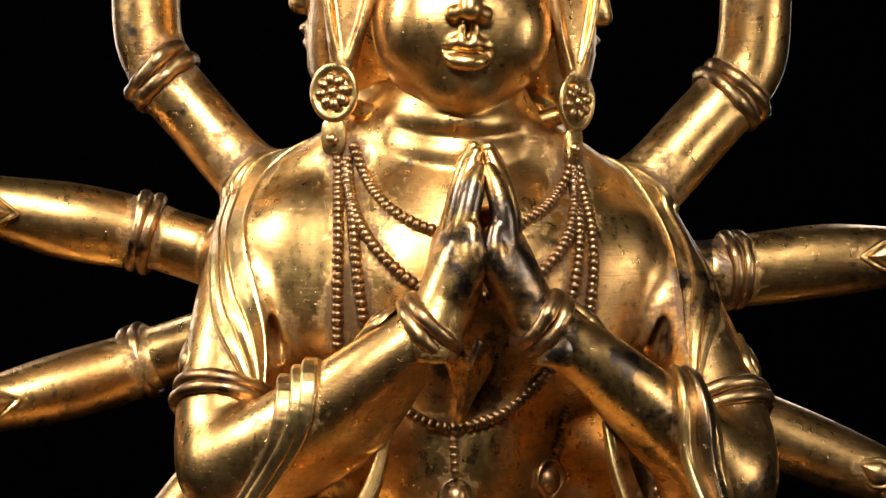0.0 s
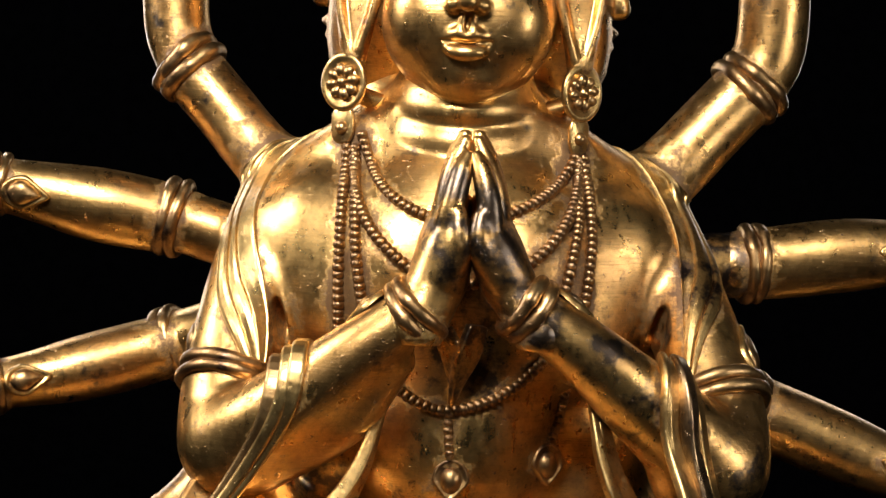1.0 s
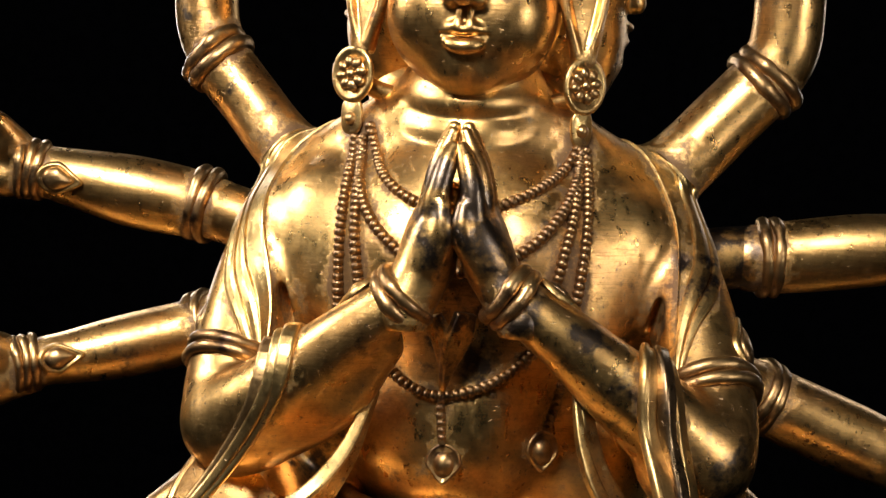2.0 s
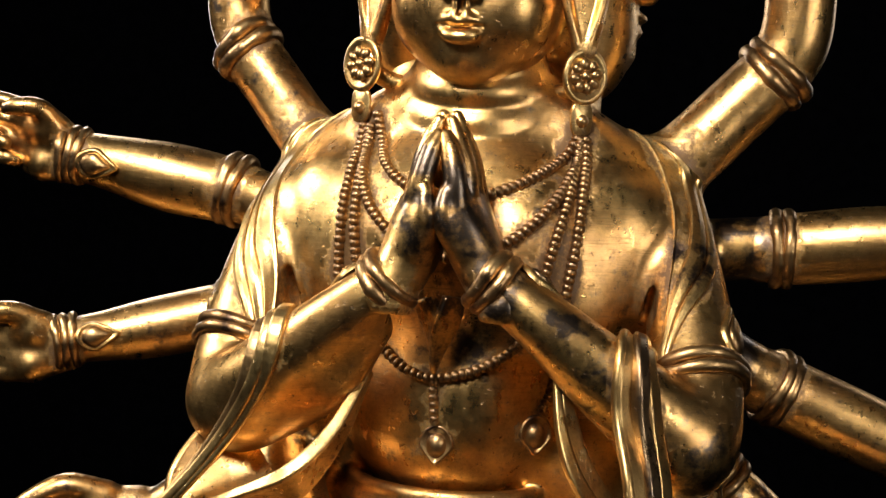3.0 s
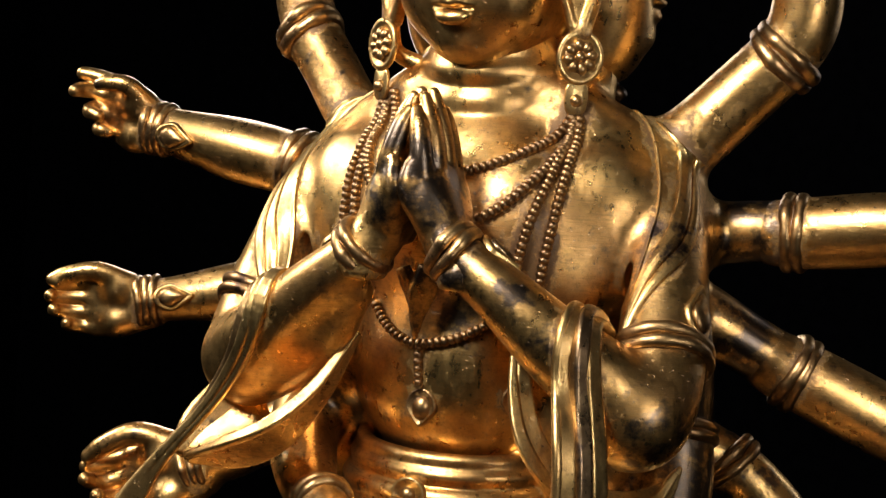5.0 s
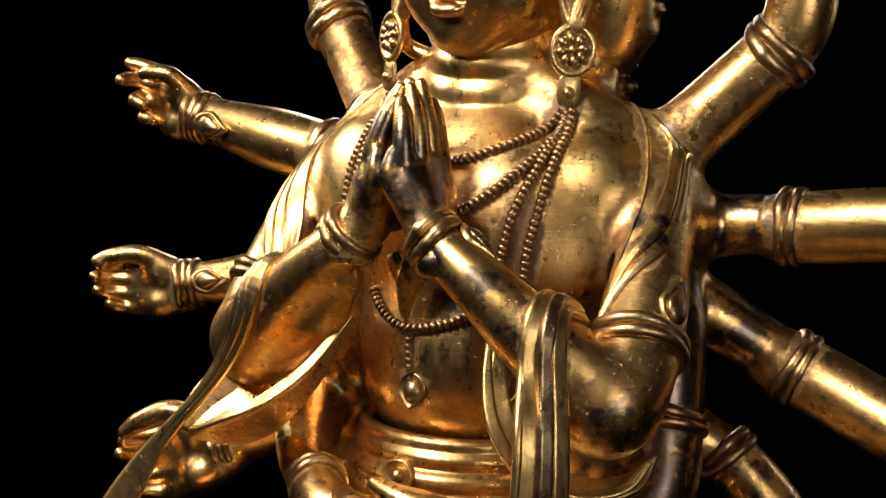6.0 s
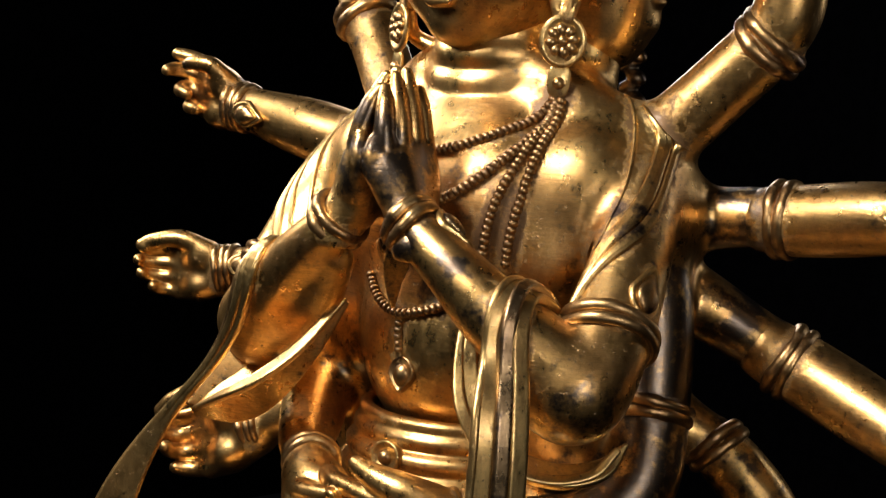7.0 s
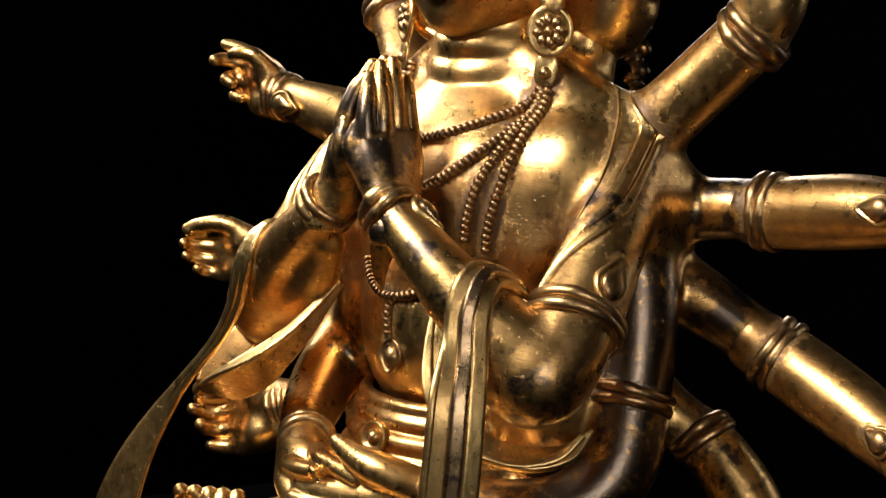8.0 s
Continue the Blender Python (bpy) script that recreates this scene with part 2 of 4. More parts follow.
            t = np.clip(((x - a[0]) * ab[0] + (y - a[1]) * ab[1] + (z - a[2]) * ab[2]) / max(float(ab @ ab), 1e-6), 0, 1)
            qx, qy, qz = x - a[0] - t * ab[0], y - a[1] - t * ab[1], z - a[2] - t * ab[2]
            s = [side[i][j] + t * (side[i + 1][j] - side[i][j]) for j in range(3)]
            u = [up[i][j] + t * (up[i + 1][j] - up[i][j]) for j in range(3)]
            hw, ht = a[3] + t * (b[3] - a[3]), a[4] + t * (b[4] - a[4])
            v = qx * s[0] + qy * s[1] + qz * s[2]
            o = qx * u[0] + qy * u[1] + qz * u[2]
            g = np.sqrt(np.maximum(qx * qx + qy * qy + qz * qz - v * v - o * o, 0))
            if folds:
                o = o - deep * np.cos(v / hw * (math.pi * folds))
            e = np.sqrt(np.maximum(np.abs(v) - hw, 0) ** 2 + np.maximum(np.abs(o) - ht, 0) ** 2 + g * g) - soft
            loc = tuple(slice(q.start - r, q.stop - r) for q, r in zip(w, base))
            d[loc] = np.minimum(d[loc], e)
        self.merge(where, d, k, False)

    def front(self, x, z, y0=-140.0):
        """The y at which a line from the front meets the clay at (x, z)."""
        i = int(round((x - self.lo[0]) / self.step))
        j = int(round((z - self.lo[2]) / self.step))
        line = self.f[i, :, j]
        s = max(int((y0 - self.lo[1]) / self.step), 0)
        hit = np.nonzero(line[s:] < 0)[0]
        if len(hit) == 0:
            return 0.0
        h = hit[0] + s
        f0, f1 = line[h - 1], line[h]
        return float(self.lo[1] + self.step * (h - 1 + f0 / (f0 - f1)))

    def skin(self):
        """Vertices (metres), quads and normals of the clay's surface."""
        f, n = self.f, self.n
        f[0], f[-1], f[:, 0], f[:, -1], f[:, :, 0], f[:, :, -1] = (np.maximum(f[0], .5), np.maximum(f[-1], .5), np.maximum(f[:, 0], .5),
                                                                np.maximum(f[:, -1], .5), np.maximum(f[:, :, 0], .5), np.maximum(f[:, :, -1], .5))
        ins = f < 0
        c = np.zeros(n - 1, np.uint8)
        for dx in (0, 1):
            for dy in (0, 1):
                for dz in (0, 1):
                    c += ins[dx:n[0] - 1 + dx, dy:n[1] - 1 + dy, dz:n[2] - 1 + dz]
        cell = np.argwhere((c > 0) & (c < 8))
        ident = np.full(n - 1, -1, np.int32)
        ident[tuple(cell.T)] = np.arange(len(cell))
        total, count = np.zeros((len(cell), 3)), np.zeros(len(cell))
        for ax in range(3):
            o1, o2 = [a for a in range(3) if a != ax]
            for u in (0, 1):
                for v in (0, 1):
                    s = cell.copy()
                    s[:, o1] += u
                    s[:, o2] += v
                    e = s.copy()
                    e[:, ax] += 1
                    fa, fb = f[tuple(s.T)], f[tuple(e.T)]
                    on = (fa < 0) != (fb < 0)
                    w = np.where(on, fa / np.where(on, fa - fb, 1), 0)
                    pt = s.astype(float)
                    pt[:, ax] += w
                    total[on] += pt[on]
                    count[on] += 1
        pos = total / count[:, None]

        def value(p):
            i = np.clip(p.astype(int), 0, n - 2)
            w = p - i
            out = 0
            for dx in (0, 1):
                for dy in (0, 1):
                    for dz in (0, 1):
                        out = out + f[i[:, 0] + dx, i[:, 1] + dy, i[:, 2] + dz] * np.abs(1 - dx - w[:, 0]) * np.abs(1 - dy - w[:, 1]) * np.abs(1 - dz - w[:, 2])
            return out

        def slope(p, e=1.0):
            g = np.stack([value(p + d) - value(p - d) for d in np.eye(3) * e], 1)
            return g / np.maximum(np.linalg.norm(g, axis=1), 1e-9)[:, None]

        nor = slope(pos)
        pos = pos - nor * np.clip(value(pos) / self.step, -0.5, 0.5)[:, None]
        nor = slope(pos)
        quads = []
        for ax in range(3):
            o1, o2 = (ax + 1) % 3, (ax + 2) % 3
            sl0 = [slice(None)] * 3
            sl1 = [slice(None)] * 3
            sl0[ax], sl1[ax] = slice(0, -1), slice(1, None)
            a, b = ins[tuple(sl0)], ins[tuple(sl1)]
            e = np.argwhere(a != b)
            e = e[(e[:, o1] > 0) & (e[:, o2] > 0) & (e[:, o1] < n[o1] - 1) & (e[:, o2] < n[o2] - 1)]
            out = a[tuple(e.T)]
            ring = []
            for u, v in ((1, 1), (0, 1), (0, 0), (1, 0)):
                q = e.copy()
                q[:, o1] -= u
                q[:, o2] -= v
                ring.append(ident[tuple(q.T)])
            ring = np.stack(ring, 1)
            quads.append(np.where(out[:, None], ring, ring[:, ::-1]))
        return (self.lo + pos * self.step) / 1000, np.vstack(quads), nor


def clay_mesh(name, skins, material):
    """One mesh from one or more skins."""
    vs, qs, ns, base = [], [], [], 0
    for v, q, nr in skins:
        vs.append(v), qs.append(q + base), ns.append(nr)
        base += len(v)
    v, q, nr = np.vstack(vs), np.vstack(qs), np.vstack(ns)
    me = bpy.data.meshes.new(name)
    me.vertices.add(len(v))
    me.vertices.foreach_set("co", v.astype(np.float32).ravel())
    me.loops.add(len(q) * 4)
    me.loops.foreach_set("vertex_index", q.astype(np.int32).ravel())
    me.polygons.add(len(q))
    me.polygons.foreach_set("loop_start", np.arange(len(q), dtype=np.int32) * 4)
    me.polygons.foreach_set("use_smooth", np.ones(len(q), bool))
    me.update(calc_edges=True)
    me.normals_split_custom_set_from_vertices(nr.astype(np.float32))
    me.materials.append(material)
    return me


# ---- the room: black cloth all round, and the table ----


def slab(name, lo, hi, material, label, category, kind="structure"):
    bm = bmesh.new()
    bmesh.ops.create_cube(bm, size=1)
    for v in bm.verts:
        v.co = Vector([lo[i] + (v.co[i] + 0.5) * (hi[i] - lo[i]) for i in range(3)])
    me = bpy.data.meshes.new(name)
    bm.to_mesh(me)
    bm.free()
    me.materials.append(material)
    return tagged(new(name, me), label, category, kind=kind)


slab("floor", (-1.6, -1.6, -1.05), (1.6, 1.6, -0.95), VELVET, "black cloth covered studio floor", "floor")
slab("ceiling", (-1.6, -1.6, 1.5), (1.6, 1.6, 1.6), VELVET, "plain black studio ceiling", "ceiling")
slab("wall_north", (-1.6, 1.6, -0.95), (1.6, 1.7, 1.5), VELVET, "black cloth studio backdrop wall", "wall")
slab("wall_south", (-1.6, -1.7, -0.95), (1.6, -1.6, 1.5), VELVET, "plain black studio wall", "wall")
slab("wall_east", (1.6, -1.6, -0.95), (1.7, 1.6, 1.5), VELVET, "plain black studio wall", "wall")
slab("wall_west", (-1.7, -1.6, -0.95), (-1.6, 1.6, 1.5), VELVET, "plain black studio wall", "wall")
slab("plinth", (-0.30, -0.22, -0.95), (0.30, 0.30, -0.235), VELVET, "black cloth covered plinth under the statue", "plinth", "")

# ---- the statue ----


def palm_and_fingers(c, wrist, along, face, thumb, curl, lean=0.0, scale=1.0, r=5.0, broad=1.0, short=1.0):
    """A palm with four fingers bent by curl (0 straight, 1 a fist) and a thumb; the ways: along the fingers, out of the palm, to the thumb."""
    a, f, t = (np.array(Vector(v).normalized()) for v in (along, face, thumb))
    w = np.array(wrist, float)

    def at(u, s, o, rad):
        return (*(w + (a * u + t * s * broad + f * o) * scale), rad * scale)

    for i, s in enumerate((-12.5, -4.2, 4.2, 12.0)):
        reach = (30, 34, 35, 32)[i]
        c.limb([at(-4, s * 0.45, 0, 9.0), at(14, s * 0.85, 0.5, 8.6), at(reach, s * 1.05, 1.0, 6.6)], 5, 10)
    c.ball(w + a * 14 * scale + t * 9 * scale * broad + f * 5 * scale, 9.5 * scale, 6)
    c.ball(w + a * 14 * scale - t * 10 * scale * broad + f * 4 * scale, 9.0 * scale, 6)
    for i, s in enumerate((-13.0, -4.4, 4.4, 12.6)):
        long = (20, 26, 28, 25)[i] * (1.0 + 0.05 * lean)
        reach = (30, 34, 35, 32)[i]
        pts, u, o, ang = [at(reach, s, 1.0, r + 0.7)], reach, 1.0, curl[i] * 0.5
        for seg in range(3):
            step = long * (0.42, 0.32, 0.26)[seg]
            u, o = u + step * math.cos(ang), o + step * math.sin(ang)
            pts.append(at(u, s * (1.0 - 0.04 * seg) + lean * seg, o, r * (0.97, 0.9, 0.74)[seg]))
            ang += curl[i]
        c.limb(pts, 1.2, 40)
    c.limb([at(8, 12, 5, 7.5), at(8 + 14 * short, 19, 12, 6.2), at(8 + 30 * short, 17, 16, 5.4), at(8 + 39 * short, 14, 17, 4.2)], 3, 16)


torso = Clay((-150, -92, -234), (156, 116, 126), 1.0)
# trunk
torso.ball((0, 12, 12), (74, 50, 64), 8)
for sx in (-1, 1):
    torso.ball((31, -4, 12) if sx > 0 else (-28, -2, 13), (37.5 if sx > 0 else 36, 36.5, 42), 11)
    torso.ball((56, 2, -10) if sx > 0 else (-56, 3, -6), (27, 28, 30), 14)
    torso.ball((68, 13, 23) if sx > 0 else (-65, 9, 22), (31, 29, 38), 17)
    torso.ball((sx * 77, 44, 14), (39.5, 46, 46), 16)
    torso.ball((sx * 76, 38, 34), (24, 24, 32), 14)
    torso.limb([(sx * 14, 22, 90, 18), (sx * 44, 21, 70, 20), (sx * 80, 44, 48, 20)], 14, 20)
torso.ball((0, 8, -56), (56, 48, 64), 16)
torso.ball((0, 34, -60), (72, 40, 90), 14)
torso.ball((0, 20, -160), (92, 60, 40), 12)
torso.ball((-64, 16, -56), (30, 30, 52), 14)
torso.ball((66, 20, -84), (36, 32, 50), 14)
torso.limb([(-30, 26, -112, 30), (-74, 32, -122, 26)], 8, 10)
# neck and its folds
torso.limb([(0, 32, 44, 47), (0, 26, 60, 37), (0, 22, 71, 32.5), (0, 18, 84, 30.5), (0, 14, 112, 30)], 16, 60)


def hoop(c, mid, rx, ry, r, tilt=0.0, k=3.0, lift=0.0):
    """A closed roll round the z axis."""
    pts = []
    for i in range(41):
        a = 2 * math.pi * i / 40
        pts.append((mid[0] + rx * math.cos(a), mid[1] + ry * math.sin(a), mid[2] + tilt * math.sin(a) + lift * math.cos(a), r))
    c.limb(pts, k, 81)


hoop(torso, (0, 24, 71), 31, 31, 5.0, 7, 7.0)
hoop(torso, (0, 20, 81.5), 28, 29.5, 7.0, 7, 4.5)
hoop(torso, (0, 17, 95), 26.5, 27.5, 6.0, 6, 4.5)
# skirt top, belt rolls
hoop(torso, (0, 12, -101), 50, 45, 4.0, 3, 3)
hoop(torso, (0, 12, -109), 51, 46, 5.5, 3, 3)
hoop(torso, (0, 12, -120), 53, 48, 6.5, 3, 2.5)
hoop(torso, (0, 12, -131), 55, 50, 6.5, 3, 2.5)
# crossed legs, the mass on which the figure sits
for sx in (-1, 1):
    torso.limb([(sx * 40, 12, -195, 38), (sx * 100, -10, -214, 32), (sx * 128, -30, -220, 24)], 10, 24)
torso.limb([(-110, -46, -222, 18), (0, -42, -216, 22), (110, -46, -222, 18)], 10, 24)

ARM_L = [(85, 38, 42, 21), (103, 14, 14, 20.5), (120, -24, -34, 21.5), (120, -45, -63, 24.5), (112, -50, -66, 22)]
FORE_L = [(117, -47, -62, 24), (100, -58, -47, 20.5), (80, -67, -31, 17.5), (58, -73.5, -13, 14.2), (33, -76, 4, 11.6)]
ARM_R = [(-80, 36, 42, 21), (-93, 6, 14, 21), (-100, -24, -34, 21.5), (-98, -41, -63, 23), (-90, -50, -66, 21)]
FORE_R = [(-96, -46, -64, 23), (-80, -58, -53, 20.5), (-62, -67, -38, 17.5), (-42, -73, -20, 14.2), (-17, -75.5, 0, 11.6)]
for line in (ARM_L, ARM_R):
    torso.limb(line, 9, 60)
for line in (FORE_L, FORE_R):
    torso.limb(line, 4, 60)
# sleeve below the right forearm
torso.limb([(-94, -42, -68, 20), (-70, -50, -60, 18), (-45, -58, -46, 14), (-24, -66, -22, 9)], 8, 40)
# hollows at the armpits
torso.ball((95, -12, -8), (2.6, 14, 12), 1.5, (0, 8, 14), True)
torso.ball((-80, -21, -12), (2.6, 13, 12), 1.5, (0, -10, -12), True)
# roots of the other arms
LU_ROOT = [(72, 47, 42, 20), (100, 48, 65, 18), (122, 54, 89, 17.4), (142, 59, 111, 17.4)]
RU_ROOT = [(-72, 44, 42, 19), (-100, 50, 65, 16.5), (-121, 58, 87, 16), (-141, 64, 108, 16.5)]
LM_ROOT = [(70, 58, 14, 24), (108, 72, 17, 17), (132, 77, 20, 16), (152, 80, 21, 16)]
RM_ROOT = [(-70, 58, 14, 24), (-108, 70, 20, 17), (-132, 74, 26, 16), (-148, 76, 30, 16)]
LL_ROOT = [(66, 62, -14, 24), (104, 76, -28, 18), (130, 88, -42, 16), (152, 98, -53, 16)]
RL_ROOT = [(-66, 62, -10, 24), (-104, 76, -20, 17), (-130, 90, -30, 16), (-148, 96, -36, 15.5)]
for line in (LU_ROOT, RU_ROOT, LM_ROOT, RM_ROOT, LL_ROOT, RL_ROOT):
    torso.limb(line, 8, 40)
torso.limb([(70, 52, -70, 24), (104, 66, -90, 16), (125, 75, -102, 15), (134, 77, -109, 15)], 10, 40)
LOW_ROOT = [(104, 66, -90, 16), (134, 77, -109, 15)]
torso.limb([(-70, 52, -60, 24), (-108, 62, -90, 17), (-128, 60, -112, 15), (-148, 52, -130, 15)], 10, 40)
# arms that come down to the lap
torso.limb([(84, 46, 16, 20), (100, 42, -30, 20), (108, 36, -78, 20), (113, 24, -116, 20.5), (104, 2, -138, 19), (82, -30, -142, 16), (56, -56, -139, 12)], 7, 80)
torso.limb([(-84, 40, 20, 20), (-90, 32, -30, 17), (-88, 14, -74, 17.5), (-78, -14, -106, 18.5), (-57, -42, -124, 15), (-36, -60, -132, 11)], 8, 80)
# a folded ribbon end between the wrists
torso.ribbon([(11, -57, -6, 5, 1.5), (8, -56, -18, 6, 1.5), (4, -53, -30, 3.5, 1.5), (1, -48, -42, 0.6, 1.2)], (0.7, -0.7, 0.2), 1.2, 50, 0.6)
torso.ribbon([(-4, -56, -8, 4, 1.5), (0, -55, -18, 5, 1.5), (2, -51, -32, 2, 1.2)], (-0.6, -0.7, 0.3), 1.2, 50, 0.6)
# folded palms in the lap
torso.limb([(56, -56, -139, 12), (44, -67, -142, 12), (26, -75, -145, 10), (6, -79, -147, 7.5), (-8, -79, -147, 4.5)], 4, 40)
torso.limb([(58, -60, -134, 11), (42, -72, -128, 10), (28, -77, -123.5, 7.4), (17, -78, -120, 5.2), (13, -78, -118.5, 4.2)], 1.5, 40)
torso.limb([(40, -74, -150, 7.5), (20, -83, -152, 6.2), (0, -85, -153, 4.8), (-8, -85, -153, 3.8)], 1.2, 40)
torso.limb([(-40, -56, -131, 11), (-37, -63, -141, 10.5), (-27, -73, -151, 9), (-4, -81, -159, 7), (20, -85, -163, 5.5)], 8, 40)
torso.ball((-27, -62, -138), (19, 15, 13), 5, (0, 12, 0))
torso.limb([(-34, -68, -141, 7), (-22, -77, -140, 5.6), (-8, -81, -138.5, 5.2), (3, -82, -137, 4.6)], 2.0, 40)
torso.ball((4.5, -85.5, -135.5), (3.6, 2.0, 2.8), 0.5)
torso.limb([(-16, -66, -132, 5.5), (-3, -75, -131, 5.0), (14, -78, -132, 4.6), (32, -79, -134, 4.0)], 1.0, 30)
torso.limb([(-24, -70, -145, 5), (-12, -79, -147, 4.4), (2, -83, -149, 3.8)], 1.0, 30)
# toes of the upper foot
for i in range(5):
    torso.ball((-130 + 5.6 * i, -70 + 6.0 * i, -181), (4.6, 4.6, 5.0), 1.5)
torso.limb([(-118, -56, -190, 9), (-70, -40, -204, 16)], 6, 30)
# necks of the side faces
for sx in (-1, 1):
    torso.limb([(sx * 34, 42, 55, 24), (sx * 37, 45, 84, 19), (sx * 40, 49, 106, 16)], 10, 40)

skins = [torso.skin()]
# shins of the crossed legs, unseen; added so the sleeve reflects gold from below
c = Clay((-190, -165, -234), (190, -20, -195), 1.6)
c.limb([(-165, -20, -224, 18), (-150, -80, -228, 22), (-60, -125, -228, 22), (60, -125, -228, 22), (150, -80, -228, 22), (165, -20, -224, 18)], 4, 60)
skins.append(c.skin())

# arms beyond their bands
for line, rest, lo, hi in (
        (LU_ROOT, [(140, 59, 109, 17.4), (149, 59, 128, 17.6), (150, 58, 160, 17.4), (148, 56, 192, 17)], (112, 28, 82), (180, 93, 215)),
        (RU_ROOT, [(-139, 64, 107, 16), (-147, 67, 127, 16.4), (-149, 69, 160, 16.4), (-147, 68, 192, 16)], (-183, 35, 82), (-115, 100, 215)),
        (LM_ROOT, [(140, 78, 20, 17), (160, 80, 22, 18.5), (200, 80, 28, 18.5), (240, 78, 32, 14), (262, 76, 35, 12)], (118, 50, -5), (285, 110, 65)),
        (LL_ROOT, [(140, 92, -48, 17), (160, 98, -57, 18.5), (200, 98, -72, 18.5), (240, 92, -86, 15), (262, 88, -92, 12)], (118, 62, -118), (285, 128, -20)),
        (LOW_ROOT, [(122, 74, -99, 14.5), (138, 79, -112, 16), (156, 83, -134, 17.5), (170, 82, -168, 17.5), (176, 78, -205, 16)], (98, 50, -232), (200, 108, -78))):
    c = Clay(lo, hi, 0.9)
    c.limb(rest, 3, 70)
    skins.append(c.skin())

c = Clay((-325, 5, -5), (-118, 110, 95), 0.7)
c.limb([(-138, 75, 28, 16), (-158, 74, 31, 18.4), (-184, 69, 35, 18.8), (-212, 63, 40, 15.4), (-236, 59, 44, 12.5)], 3, 60)
palm_and_fingers(c, (-238, 59, 44), (-1, -0.12, 0.36), (0.05, -0.95, -0.15), (0.15, -0.1, 1), (1.35, 1.20, 0.60, 0.16), 0.0, 0.93, 5.6, 1.12, 0.7)
skins.append(c.skin())
c = Clay((-312, -20, -105), (-120, 130, -10), 0.7)
c.limb([(-140, 94, -34, 15.5), (-160, 89, -41, 17), (-188, 78, -49, 16.8), (-213, 67, -55, 14), (-234, 58, -59, 12)], 3, 60)
palm_and_fingers(c, (-236, 57, -61.5), (-1, -0.40, -0.10), (-0.35, -0.95, 0.1), (0, 0, 1), (0.80, 0.84, 0.84, 0.78), 0.0, 0.93, 5.1, 1.08)
skins.append(c.skin())
c = Clay((-290, -25, -235), (-128, 100, -98), 0.8)
c.limb([(-138, 57, -121, 15), (-156, 49, -136, 14), (-172, 44, -146, 12), (-180, 42, -149, 12)], 3, 50)
palm_and_fingers(c, (-182, 41, -150), (-1, -0.15, -0.42), (-0.1, -0.95, 0.25), (-0.35, 0.1, 1), (0.35, 0.8, 0.7, 0.35), 0.0, 1.15, 4.8, 1.15)
skins.append(c.skin())

# joined palms before the chest: fingers bowed a little apart, the balls of the palms touching
FINGERS = (  # knuckle, middle, last joint, tip
    ((14.8, -79.5, 36, 6.4), (13.6, -80.5, 50, 5.4), (10.4, -78.0, 62, 4.7), (7.0, -75.2, 69.5, 3.0)),
    ((17.2, -71.8, 39, 6.4), (15.6, -72.2, 55, 5.4), (11.6, -71.2, 67, 4.7), (8.0, -69.8, 76.0, 3.0)),
    ((17.8, -62.8, 40, 6.4), (15.8, -63.6, 56, 5.4), (11.8, -63.2, 69, 4.7), (8.2, -62.0, 78.5, 3.0)),
    ((17.6, -54.2, 39, 6.2), (16.4, -55.2, 51, 5.2), (13.6, -54.8, 62, 4.5), (10.6, -54.0, 70.0, 3.0)))
for side in (1, -1):
    c = Clay((-2, -112, -12), (56, -32, 92), 0.6)
    c.limb([(38, -78, -5, 11.5), (30, -75.5, 7, 11.2), (23, -72, 17, 11), (18.5, -69, 27, 9.5)], 6, 40)
    c.ball((18, -66.5, 28), (10.2, 19, 19), 7, (-6, -18, 0))
    for i, (k0, k1, k2, k3) in enumerate(FINGERS):
        c.limb([(29, k0[1] * 0.3 - 52, 8, 7.5), (22.5, k0[1] * 0.75 - 17, 22, 8.2), k0], 5, 40)
        c.limb([k0, k1, k2, k3], 0.45, 60)
        # nail and the creases over the joints
        c.ball((k3[0] + 2.0, k3[1], k3[2] - 1.5), (1.5, 2.0, 3.2), 0.5, (0, -24, 0))
        for q in (k1, k2):
            c.limb([(q[0] + q[3] - 0.1, q[1] - 2.2, q[2] + 0.6, 0.35), (q[0] + q[3] + 0.1, q[1], q[2], 0.35), (q[0] + q[3] - 0.1, q[1] + 2.2, q[2] + 0.6, 0.35)], 0.5, 12, True)
    # ball of the palm at the front edge, and the thumb at the chest's side
    c.limb([(20, -79, 19, 7.5), (12.6, -82.5, 29, 6.4), (10.2, -84.2, 36, 5.2), (10.4, -83.5, 44, 3.6)], 2.5, 40)
    c.limb([(24, -58, 12, 7.5), (15, -52, 27, 6.5), (10.5, -50, 40, 5.2), (9.5, -51, 50, 4.0)], 3, 24)
    c.limb([(19, -66, 20, 6), (11.5, -67, 31, 5.5), (10, -67, 40, 4.6)], 4, 24)
    v, q, nr = c.skin()
    v[:, 2] -= 0.0012
    if side < 0:
        v, nr, q = v * np.array((-1, 1, 1)), nr * np.array((-1, 1, 1)), q[:, ::-1]
        # the right fingers stand straighter
        v[:, 0] += 0.0098 + 0.0022 * np.exp(-((v[:, 2] - 0.052) / 0.016) ** 2) + 0.28 * np.maximum(0.040 - v[:, 2], 0)
    skins.append((v, q, nr))

